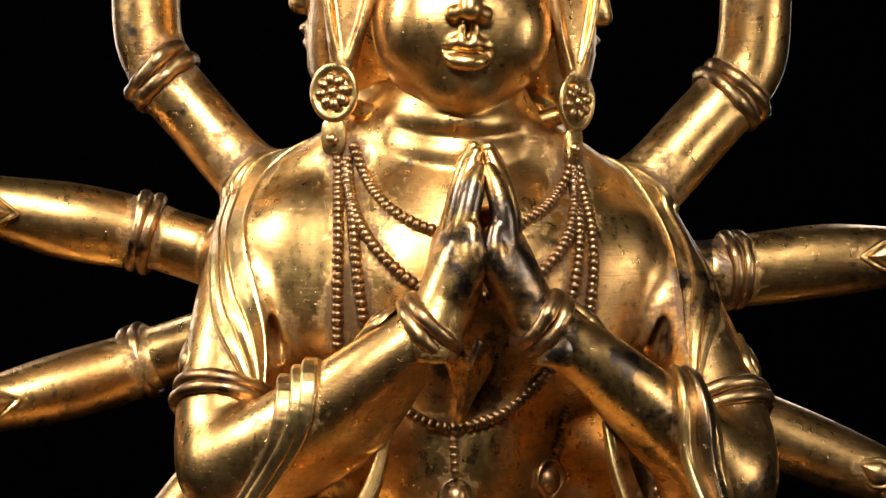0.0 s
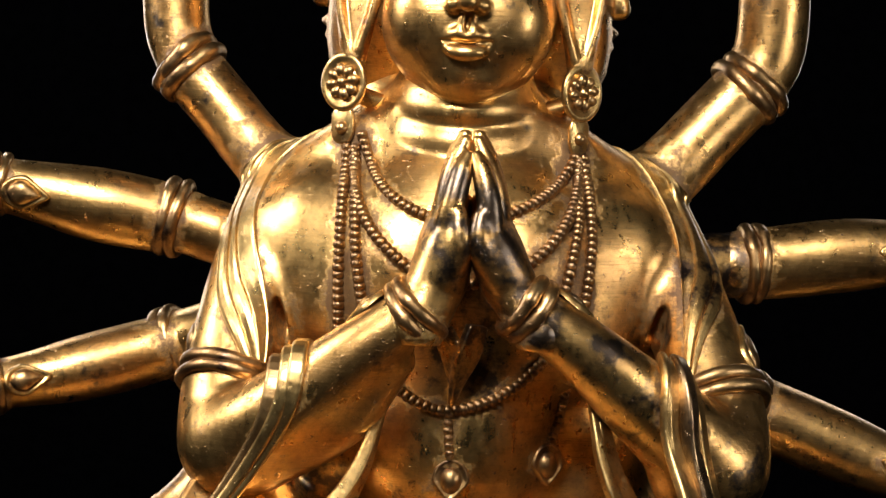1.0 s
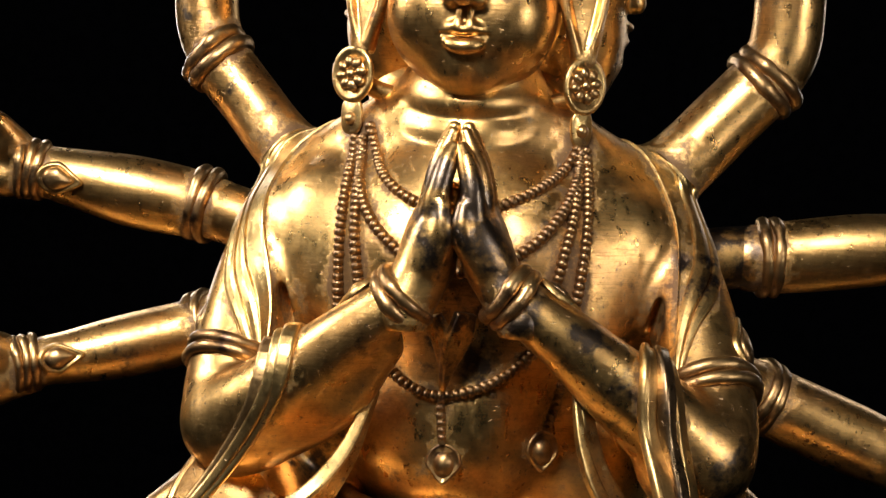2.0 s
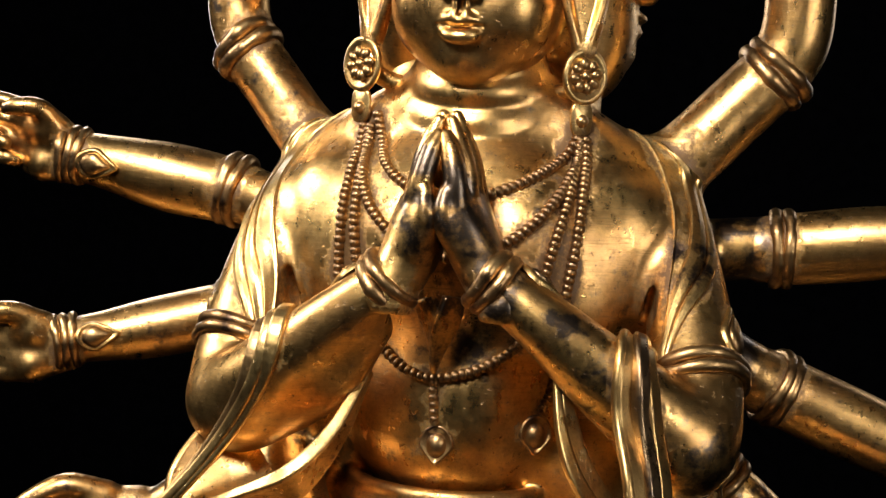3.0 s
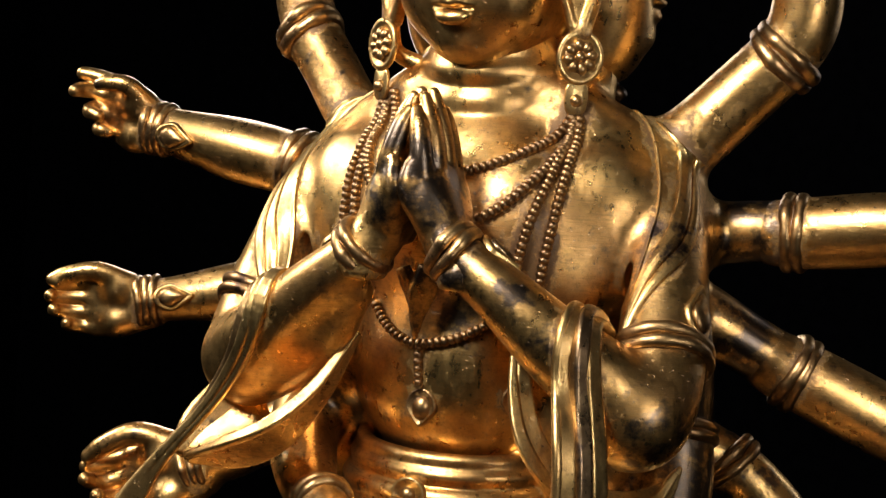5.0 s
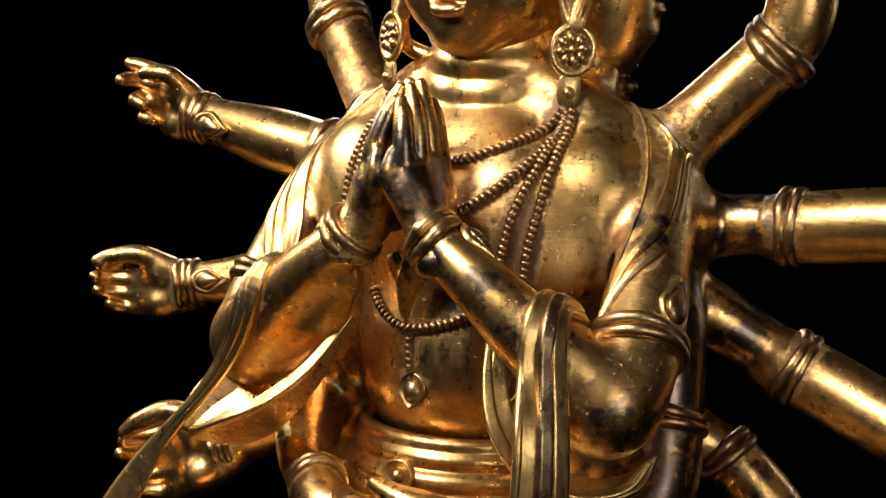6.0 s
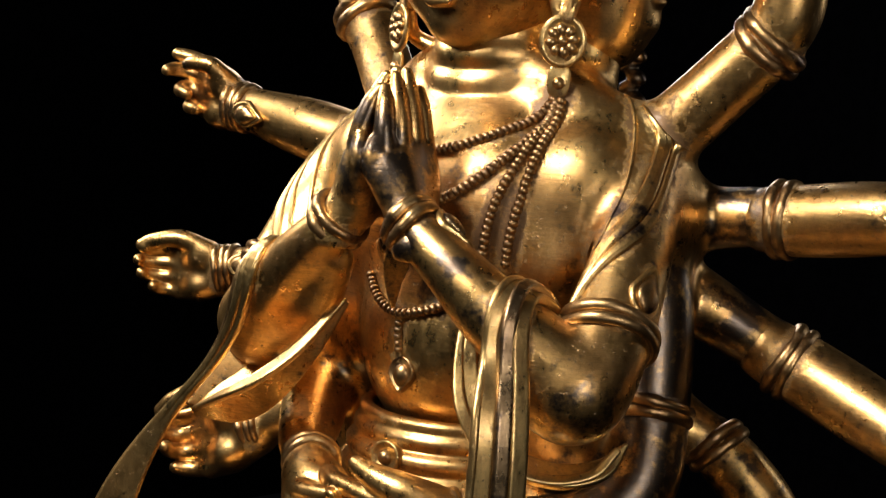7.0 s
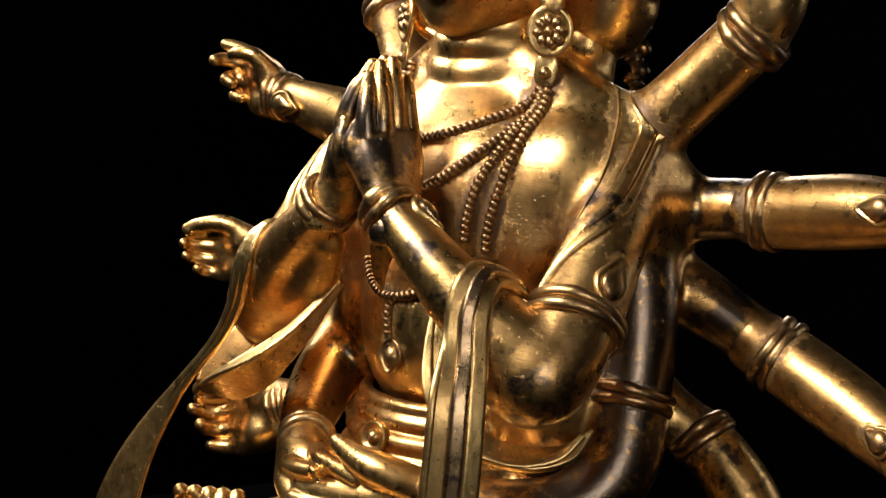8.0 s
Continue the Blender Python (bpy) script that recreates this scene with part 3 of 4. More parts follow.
# head with its two side faces
head = Clay((-100, -62, 76), (100, 112, 200), 0.8)
head.ball((0, 13, 150), (40, 46, 58), 4)
head.ball((0, 0, 124), (34, 33, 28), 14)
head.ball((0, -17, 104), (15, 11, 10), 12)
for sx in (-1, 1):
    head.ball((sx * 20, -12, 131), (18, 20, 22), 12)
    head.ball((sx * 38, 52, 146), (32, 33, 46), 8)
    head.ball((sx * 52, 56, 122), (17, 22, 20), 10)
    head.ball((sx * 45, 54, 106), (17, 21, 18), 12)
    head.limb([(sx * 66, 58, 170, 5), (sx * 72, 60, 152, 5.5), (sx * 74, 61, 145, 5.5)], 5, 20)
    head.ball((sx * 68, 62, 133), (6, 9, 3.2), 3)
    head.ball((sx * 66, 62, 126), (6, 8, 3.2), 3)
    head.ball((sx * 60, 62, 115), (8, 9, 7), 5)
# nose and lips
head.limb([(0, -32, 180, 4.5), (0, -38, 155, 5.0), (0, -43, 137.5, 5.0)], 6, 40)
for sx in (-1, 1):
    head.ball((sx * 6.2, -38.2, 135.8), (4.2, 4.6, 3.8), 2.5)
    head.ball((sx * 4.0, -40.5, 131.6), (2.2, 3.0, 2.0), 1.0, None, True)
    head.limb([(sx * 2.4, -37, 130.5, 1.4), (sx * 3.0, -36.5, 124, 1.5)], 1.6, 20)
head.limb([(-10, -31.5, 121.5, 1.0), (-5, -35.2, 123, 2.3), (0, -36.4, 122, 2.2), (5, -35.2, 123, 2.3), (10, -31.5, 121.5, 1.0)], 3, 50)
head.limb([(-10, -31, 118, 1.2), (-5.5, -34.2, 115.4, 3.2), (0, -35.4, 114.6, 3.7), (5.5, -34.2, 115.4, 3.2), (10, -31, 118, 1.2)], 1.4, 50)
head.limb([(-11, -33, 120.2, 0.6), (-6, -37, 119.9, 0.8), (0, -38.8, 119.4, 0.8), (6, -37, 119.9, 0.8), (11, -33, 120.2, 0.6)], 0.8, 50, True)
# ears with long lobes
for sx in (-1, 1):
    head.ribbon([(sx * 52, 14, 200, 13, 2.4), (sx * 52, 10, 165, 12, 2.4), (sx * 52.5, 5, 135, 8.5, 2.2), (sx * 53, 2.5, 112, 4.0, 2)], (sx * 0.45, -0.9, 0), 3, 50, 1.5)
    head.limb([(sx * 40, 1, 180, 2.4), (sx * 40.5, -2, 155, 2.6), (sx * 45, -3, 132, 2.4), (sx * 50, -1, 116, 2.0)], 2.0, 40)
    head.limb([(sx * 63, 8, 190, 2.2), (sx * 63, 6, 160, 2.2), (sx * 60, 3, 134, 2.2), (sx * 55, 1, 114, 2.0)], 2.0, 40)
    head.limb([(sx * 54, 5, 110, 3.6), (sx * 52, 9, 97, 4.2), (sx * 36, 14, 90, 5.0)], 3, 24)
skins.append(head.skin())
# plaited hair behind
c = Clay((15, 70, 55), (60, 115, 135), 0.8)
for i in range(9):
    c.ball((34 + 0.5 * i + (2.2 if i % 2 else -2.2), 92, 116 - 6 * i), (6.5, 5.5, 4.2), 1.5, (0, 25 if i % 2 else -25, 0))
skins.append(c.skin())

statue = tagged(new("statue", clay_mesh("statue", skins, GOLD)),
                "gilt bronze many-armed seated deity statue with joined palms, worn and stained", "statue")

# ---- ornaments ----


def part(name, me, parent, label=""):
    ob = new(name, me)
    ob.parent = parent
    return tagged(ob, label)


def sheet_mesh(name, rows, material, closed=(True, True)):
    """A smooth mesh from rows of points."""
    nr, nc = len(rows), len(rows[0])
    verts = [p for r in rows for p in r]
    faces = []
    for i in range(nr if closed[0] else nr - 1):
        for j in range(nc if closed[1] else nc - 1):
            a, b = i * nc + j, i * nc + (j + 1) % nc
            c, d = ((i + 1) % nr) * nc + (j + 1) % nc, ((i + 1) % nr) * nc + j
            faces.append((a, b, c, d))
    me = bpy.data.meshes.new(name)
    me.from_pydata(verts, [], faces)
    me.polygons.foreach_set("use_smooth", [True] * len(faces))
    me.materials.append(material)
    return me


def ring_mesh(r, tube, flat=1.0, seed=0, material=None):
    """A cast ring round the z axis, a little uneven."""
    rows = []
    for i in range(48):
        a = 2 * math.pi * i / 48
        w = 1 + 0.08 * math.sin(3 * a + seed) + 0.06 * math.sin(7 * a + 2 * seed) + 0.04 * math.sin(13 * a + 3 * seed)
        rows.append([((r + flat * tube * w * math.cos(b)) * math.cos(a), (r + flat * tube * w * math.cos(b)) * math.sin(a), tube * w * math.sin(b) + 0.25 * tube * math.sin(2 * a + seed))
                     for b in (2 * math.pi * j / 12 for j in range(12))])
    return sheet_mesh("ring", rows, material or BEAD)


def leaf_outline(a, long, wide):
    """A pointed leaf: its tip at +y."""
    s, c = math.sin(a), math.cos(a)
    return wide * c * (1 - 0.35 * max(s, 0) ** 1.5 * 1.6 if s > 0 else 1), long * (s if s < 0 else s * (0.75 + 0.55 * s))


def leaf_mesh(name, long, wide, high, material, bow=0.0):
    """A raised leaf-shaped plate with a soft rim, its back at z = 0; bow: how far it bends round an arm of that radius."""
    prof = [(1.0, -0.4), (1.02, 0.35), (0.95, 0.75), (0.86, 0.8), (0.78, 0.5), (0.6, 0.5), (0.3, 0.55), (0.0, 0.58)]
    rows = []
    for k, h in prof:
        row = []
        for j in range(32):
            x, y = leaf_outline(2 * math.pi * j / 32, long, wide)
            x, y, z = x * k, y * k, h * high
            if bow:
                z -= bow - math.sqrt(max(bow * bow - x * x, 0.01))
            row.append((x, y, z))
        rows.append(row)
    return sheet_mesh(name, rows, material, (False, True))


def dome_mesh(name, rx, ry, h, material):
    rows = [[(rx * math.cos(b) * math.cos(a), ry * math.cos(b) * math.sin(a), h * math.sin(b)) for a in (2 * math.pi * j / 20 for j in range(20))]
            for b in (-0.4, 0, 0.3, 0.6, 0.9, 1.2, 1.45, 1.57)]
    return sheet_mesh(name, rows, material, (False, True))


def leaf_dome(name, long, wide, h, material):
    """A leaf-shaped dome."""
    rows = []
    for b in (-0.4, 0, 0.3, 0.6, 0.9, 1.2, 1.45, 1.57):
        row = []
        for j in range(24):
            x, y = leaf_outline(2 * math.pi * j / 24, long, wide)
            row.append((x * math.cos(b), y * math.cos(b), 0.8 + h * math.sin(b)))
        rows.append(row)
    return sheet_mesh(name, rows, material, (False, True))


def turned(z, y):
    """A turn whose z goes along z and whose y leans towards y."""
    z = Vector(z).normalized()
    x = Vector(y).cross(z).normalized()
    return Matrix((x, z.cross(x), z)).transposed().to_4x4()


def scaled(me, f=0.001):
    me.transform(Matrix.Scale(f, 4))
    return me


def band(where, axis, r, tube, rings, label, leaf=None, wide=8.0, long=9.0, name="bracelet", material=None, gem=None):
    """Cast rings round an arm at where (mm); leaf: the way to the leaf plaque, and its side along the axis."""
    ob = new(name)
    ob.matrix_world = Matrix.Translation(Vector(where) / 1000) @ turned(axis, (0, 0.3, 1) if abs(Vector(axis).normalized().z) < 0.8 else (0, 1, 0))
    tagged(ob, label, "bracelet", "bands on the arms")
    for i in range(rings):
        o = part("ring", scaled(ring_mesh(r - 1.2, tube, 0.9, i * 1.7 + where[0] + where[2], material)), ob)
        o.location.z = (i - (rings - 1) / 2) * tube * 1.75 / 1000
    if leaf:
        way, side, off = leaf
        m = ob.matrix_world.to_3x3().inverted() @ Vector(way)
        m.z = 0
        m.normalize()
        p = part("plaque", scaled(leaf_mesh("plaque", long, wide, 2.4, SILK, r)), ob, "leaf-shaped raised plaque")
        p.matrix_local = Matrix.Translation((m * r * off + Vector((0, 0, side * (rings * tube * 0.88 + long * 0.9)))) / 1000) @ turned(m, (0, 0, side))
        b = part("boss", scaled(leaf_dome("boss", long * 0.72, wide * 0.72, 3.4, gem or BEAD)), p, "dark rounded boss")
    return ob


PLAIN = "gilt bronze double-ring band round the statue's arm"
LEAFY = "gilt bronze double-ring bracelet with a leaf plaque"
band((140, 60, 109), (20, 4, 21), 18.4, 4.2, 2, PLAIN)
band((-139, 63, 106), (-20, 6, 20), 17.4, 4.2, 2, PLAIN)
band((149, 80, 21), (1, 0.1, 0.05), 19.0, 3.4, 2, PLAIN, material=BEAD)
band((-146, 76, 30), (-1, 0.05, 0.2), 19.0, 3.4, 2, PLAIN, material=BEAD)
band((150, 97, -53), (22, 10, -11), 19.2, 3.4, 2, PLAIN, material=BEAD)
band((-147, 96, -36), (-18, 5, -6), 18.2, 3.4, 2, PLAIN, material=BEAD)
band((126, 75, -101), (24, 6, -25), 16.8, 3.2, 2, PLAIN, material=BEAD)
band((-235, 59, 43.5), (-1, -0.12, 0.12), 15.2, 2.7, 3, LEAFY, ((0, -1, -0.1), -1, 1.06), 8.5, 10.5)
band((-234, 58, -59), (-1, -0.45, -0.18), 14.6, 2.6, 3, LEAFY, ((-0.2, -1, 0.05), -1, 1.06), 8.0, 10.5)
band((-180, 42, -149), (-1, -0.25, -0.45), 14.4, 2.6, 3, PLAIN)
band((32.5, -76, 4.5), (-24, -2, 18), 14.6, 3.3, 2, LEAFY, ((0.1, 0.35, 0.85), -1, 1.0), 8.5, 10.5, material=BEAD, gem=DARK)
band((-16, -75.5, 1), (22, -2, 20), 15.2, 3.3, 2, LEAFY, ((-0.1, 0.35, 0.85), -1, 1.0), 8.5, 10.5, material=BEAD)
band((121, -28, -38), (8, -17, -25), 24.4, 3.2, 2, "gilt bronze armlet with a leaf plaque over the shawl", ((1, -0.30, 0), -1, 0.86), 10.0, 13, "armlet")
band((-100, -28, -39), (-4, -15, -27), 23.6, 3.2, 2, "gilt bronze armlet with a leaf plaque over the shawl", ((-1, -0.05, 0), -1, 0.86), 9.5, 12, "armlet")
band((109, 34, -82), (3, -8, -30), 21.6, 3.2, 2, PLAIN, name="armlet")
band((-40, -55, -130), (24, -22, -10), 14.6, 2.9, 2, PLAIN)
band((60, -53, -139), (-30, -28, 2), 14.4, 2.9, 2, PLAIN)

band((241, 78, 32), (1, -0.05, 0.1), 15.6, 2.7, 3, LEAFY, ((-0.1, -1, 0.1), -1, 1.06), 8.5, 10.5)
band((247, 91, -89), (22, -5, -9), 15.4, 2.7, 3, LEAFY, ((-0.1, -1, 0.15), -1, 1.06), 8.5, 10.5)

# earrings
for sx in (-1, 1):
    ob = new("earring")
    ob.matrix_world = Matrix.Translation((0.0548 if sx > 0 else -0.0572, 0.0012, 0.1005)) @ turned((0.63, -0.78, 0) if sx > 0 else (-0.44, -0.90, 0), (0, 0, 1))
    tagged(ob, "gilt bronze flower earring with a drop plate", "earring", "earrings of the statue")
    rows = []
    for k, h in ((0.0, -2.2), (1.0, -2.2), (1.08, -1.0), (1.06, 0.4), (0.98, 1.0), (0.86, 0.9), (0.8, 0.3), (0.0, 0.3)):
        rows.append([(11.2 * k * math.cos(a), 12.9 * k * math.sin(a), h) for a in (2 * math.pi * j / 40 for j in range(40))])
    part("disc", scaled(sheet_mesh("disc", rows, SILK, (False, True))), ob)
    petal = scaled(dome_mesh("petal", 3.2, 2.6, 2.2, BEAD))
    o = part("flower_base", scaled(dome_mesh("flower_base", 8.3, 8.3, 1.5, BEAD)), ob)
    for i in range(8):
        a = 2 * math.pi * i / 8 + 0.2
        o = part("petal", petal, ob)
        o.matrix_local = Matrix.Translation((0.0057 * math.cos(a), 0.0057 * math.sin(a), 0.0009)) @ Matrix.Rotation(a, 4, "Z")
    o = part("flower_centre", scaled(dome_mesh("flower_centre", 3.0, 3.0, 3.0, BEAD)), ob)
    o.location = (0, 0, 0.0006)
    rows = []
    for k, h in ((0.0, -1.2), (1.0, -1.2), (1.04, -0.2), (1.02, 0.6), (0.94, 1.0), (0.0, 1.0)):
        row = []
        for j in range(40):
            a = 2 * math.pi * j / 40
            s, q = math.sin(a), math.cos(a)
            row.append((5.7 * k * math.copysign(abs(q) ** 0.55, q) * (1.0 - 0.14 * max(-s, 0)), 8.2 * k * math.copysign(abs(s) ** 0.6, s), h))
        rows.append(row)
    tongue = part("drop_plate", scaled(sheet_mesh("drop_plate", rows, SILK, (False, True))), ob)
    tongue.matrix_local = Matrix.Translation((0, -0.0205, -0.0012))
    o = part("boss", scaled(dome_mesh("boss", 3.3, 3.3, 3.2, BEAD)), tongue)
    o.location = (0, -0.001, 0.0008)

# bead strings, lying on the chest
BALL = {}


def bead_mesh(r, flat):
    if (r, flat) not in BALL:
        rows = [[(r * k * math.cos(a), r * k * math.sin(a), flat * r * h) for a in (2 * math.pi * j / 10 for j in range(10))]
                for h, k in ((-1.0, 0.55), (-0.88, 0.80), (-0.5, 0.96), (0, 1.0), (0.5, 0.96), (0.88, 0.80), (1.0, 0.55))]
        BALL[r, flat] = scaled(sheet_mesh("bead", rows, BEAD, (False, True)))
    return BALL[r, flat]


def bead_string(name, pts, r, pitch, label, lift=0.6, parent=None):
    """Beads along a smooth line through (x, z) points, each resting on the statue's front."""
    line = spline(pts, 200)
    p3 = np.array([(x, torso.front(x, z, -70.0 if z > 12 else -57.0 if z > -20 else -47.0) - r * lift, z) for x, z in line])
    for _ in range(3):
        p3[1:-1] = (p3[:-2] + 2 * p3[1:-1] + p3[2:]) / 4
    step = np.r_[0, np.cumsum(np.linalg.norm(np.diff(p3, axis=0), axis=1))]
    ob = tagged(new(name), label, "necklace", "bead strings on the chest")
    core = sheet_mesh("cord", [[tuple((p3[i] + np.array((2.0 * math.cos(b), 1.2 * math.sin(b + 0.8), 2.0 * math.sin(b)))) / 1000) for b in (2 * math.pi * j / 6 for j in range(6))]
                               for i in range(0, 200, 4)], BEAD, (False, True))
    part("cord", core, ob)
    n = int(step[-1] / pitch)
    for i in range(n + 1):
        d = min(i * pitch, step[-1])
        p = np.array([np.interp(d, step, p3[:, a]) for a in range(3)])
        q = np.array([np.interp(min(d + 1, step[-1]), step, p3[:, a]) for a in range(3)]) - np.array([np.interp(max(d - 1, 0), step, p3[:, a]) for a in range(3)])
        o = part("bead", bead_mesh(r, 0.60), ob)
        s = random.uniform(0.92, 1.06)
        o.matrix_world = Matrix.Translation(Vector(p) / 1000) @ turned(q, (0.3, 1, 0.2)) @ Matrix.Scale(s, 4)
    return ob


STRING = "brown bronze bead string lying on the gilt chest"
bead_string("bead_string", [(-47, 76), (-43, 66), (-37, 55), (-26, 46), (-12, 40.5), (4, 39), (19, 42), (33, 48), (44, 56), (51, 66), (53, 72)], 2.7, 3.4, STRING)
bead_string("bead_string", [(-51, 68), (-47, 49), (-39, 34), (-28, 23), (-16, 15), (2, 11), (20, 15), (37, 25), (48, 38), (54, 54), (55, 70)], 2.85, 3.45, STRING)
bead_string("bead_string", [(-54, 70), (-53.5, 41), (-53, 11), (-52, -14)], 2.85, 3.45, STRING)
bead_string("bead_string", [(-50, 70), (-47, 41), (-45, 21), (-41, -2)], 2.85, 3.45, STRING)
bead_string("bead_string", [(57, 70), (60.5, 47), (61, 22), (57, -15)], 2.85, 3.45, STRING)
bead_string("bead_string", [(54, 70), (55, 43), (52, 21), (46, -9)], 2.85, 3.45, STRING)
bead_string("bead_string", [(-31, -31), (-24, -37.5), (-13, -43.5), (0, -46), (19, -41), (33, -32), (44, -20)], 2.7, 3.4, "bronze bead loop hanging across the belly")
for pts, place in (([(0, -48), (0.5, -56), (1.5, -67)], (2.5, -78)), ([(53, -40), (51, -50), (48, -60)], (46, -71.5))):
    ob = bead_string("pendant_string", pts, 2.3, 3.4, "short bronze bead string with an oval pendant")
    y = torso.front(place[0], place[1], -60)
    f = [torso.front(place[0] + dx, place[1] + dz, -60) for dx, dz in ((3, 0), (-3, 0), (0, 3), (0, -3))]
    nrm = Vector((0.012 * place[0], -1, 0.05))
    y = y if place[0] < 10 else y - 2.5
    me = scaled(leaf_mesh("pendant", 10.5, 8.4, 3.2, BEAD))
    for v in me.vertices:
        v.co.y *= 0.70 if v.co.y > 0 else 0.95
    p = part("pendant", me, ob, "oval pendant with a domed middle")
    p.matrix_world = Matrix.Translation(Vector((place[0], y, place[1])) / 1000) @ turned(nrm, (0, 0, -1))
    o = part("boss", scaled(dome_mesh("boss", 5.4, 6.6, 4.6, BEAD)), p)

# the belt's clasp
ob = tagged(new("belt_clasp"), "round gilt bronze flower clasp on the belt", "clasp")
y = torso.front(2, -121, -70)
ob.matrix_world = Matrix.Translation((0.002, (y - 1.0) / 1000, -0.121)) @ turned((0.1, -1, 0.1), (0, 0, 1))
rows = [[(9.0 * k * math.cos(a), 9.0 * k * math.sin(a), h) for a in (2 * math.pi * j / 32 for j in range(32))]
        for k, h in ((0.9, -4.0), (1.0, -1.0), (1.0, 1.5), (0.92, 2.4), (0.8, 2.0), (0.74, 1.2), (0.0, 1.2))]
part("disc", scaled(sheet_mesh("disc", rows, SILK, (False, True))), ob)
o = part("boss", scaled(dome_mesh("boss", 4.2, 4.2, 3.6, BEAD)), ob)
o.location.z = 0.001
# ---- cloth cast in bronze ----


def ground(p):
    """How far points lie outside the statue's trunk and arms, and the way out."""
    def value(q):
        g = np.clip((q - torso.lo) / torso.step, 0, torso.n - 2.001)
        i = g.astype(int)
        w = g - i
        out = 0
        for dx in (0, 1):
            for dy in (0, 1):
                for dz in (0, 1):
                    out = out + torso.f[i[:, 0] + dx, i[:, 1] + dy, i[:, 2] + dz] * np.abs(1 - dx - w[:, 0]) * np.abs(1 - dy - w[:, 1]) * np.abs(1 - dz - w[:, 2])
        return out
    g = np.stack([value(p + d) - value(p - d) for d in np.eye(3) * 1.5], 1)
    return value(p), g / np.maximum(np.linalg.norm(g, axis=1), 1e-6)[:, None]


def fold(name, parent, pts, wide, thick, face, material=SILK, step=0.7, soft=1.0, n=60, label=""):
    """One flat fold of cloth as a part; wide and thick are half sizes, one number or one a point."""
    w = np.interp(np.linspace(0, 1, len(pts)), np.linspace(0, 1, len(wide)), wide) if isinstance(wide, (list, tuple)) else np.full(len(pts), wide)
    h = np.interp(np.linspace(0, 1, len(pts)), np.linspace(0, 1, len(thick)), thick) if isinstance(thick, (list, tuple)) else np.full(len(pts), thick)
    p = np.array(pts, float)
    pad = float(w.max() + h.max()) + 6
    c = Clay(p.min(0) - pad, p.max(0) + pad, step)
    c.ribbon([(*q, a, b) for q, a, b in zip(p, w, h)], face, 0.8, n, soft)
    return part(name, clay_mesh(name, [c.skin()], material), parent, label)


def drape(parent, guides, heights, cuts, n=90, m=130):
    """Cast cloth on the statue between guide lines; heights: (share of the way across, mm above the skin); cuts: where one pleat ends and the next begins."""
    g = np.stack([spline(q, n) for q in guides], 1)
    p = np.stack([spline(row, m) for row in g])
    u, v = np.linspace(0, 1, m), np.linspace(0, 1, n)
    for turn in range(12):
        d, way = ground(p.reshape(-1, 3))
        p = p - (way * np.clip(d, -5, 5)[:, None] * 0.7).reshape(p.shape)
        if turn < 9:
            p[1:-1] = (p[:-2] + 2 * p[1:-1] + p[2:]) / 4
            p[:, 1:-1] = (p[:, :-2] + 6 * p[:, 1:-1] + p[:, 2:]) / 8
    way = ground(p.reshape(-1, 3))[1].reshape(p.shape)
    for _ in range(8):
        way[1:-1] = (way[:-2] + 2 * way[1:-1] + way[2:]) / 4
        way[:, 1:-1] = (way[:, :-2] + 2 * way[:, 1:-1] + way[:, 2:]) / 4
    way /= np.linalg.norm(way, axis=2)[:, :, None]
    # the folds wander a little and run out at both ends
    top, under, soil = np.empty_like(p), p - way * 2.5, np.empty((n, m), np.float32)
    for i in range(n):
        drift = 0.012 * math.sin(7 * v[i] + 1) + 0.008 * math.sin(17 * v[i])
        h = np.interp(u + drift * np.sin(math.pi * u), *zip(*heights))
        h = h * min(1, 0.2 + v[i] / 0.16, 0.4 + (1 - v[i]) / 0.12) - 2.0 * max(0, 1 - v[i] / 0.05) + 0.10 * np.sin(23 * v[i] + 9 * u)
        top[i] = p[i] + way[i] * h[:, None]
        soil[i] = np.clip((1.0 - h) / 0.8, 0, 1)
    for a, b in zip((0, *cuts), (*cuts, 1)):
        a, b = round(a * (m - 1)), round(b * (m - 1)) + 1
        rows = [[tuple(q / 1000) for q in (*top[i, a:b], *under[i, a:b][::-1])] for i in range(n)]
        me = sheet_mesh("pleat", rows, SILK, (False, True))
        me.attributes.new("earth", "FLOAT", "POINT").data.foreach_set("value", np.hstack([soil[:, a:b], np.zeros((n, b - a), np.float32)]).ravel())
        part("pleat", me, parent)


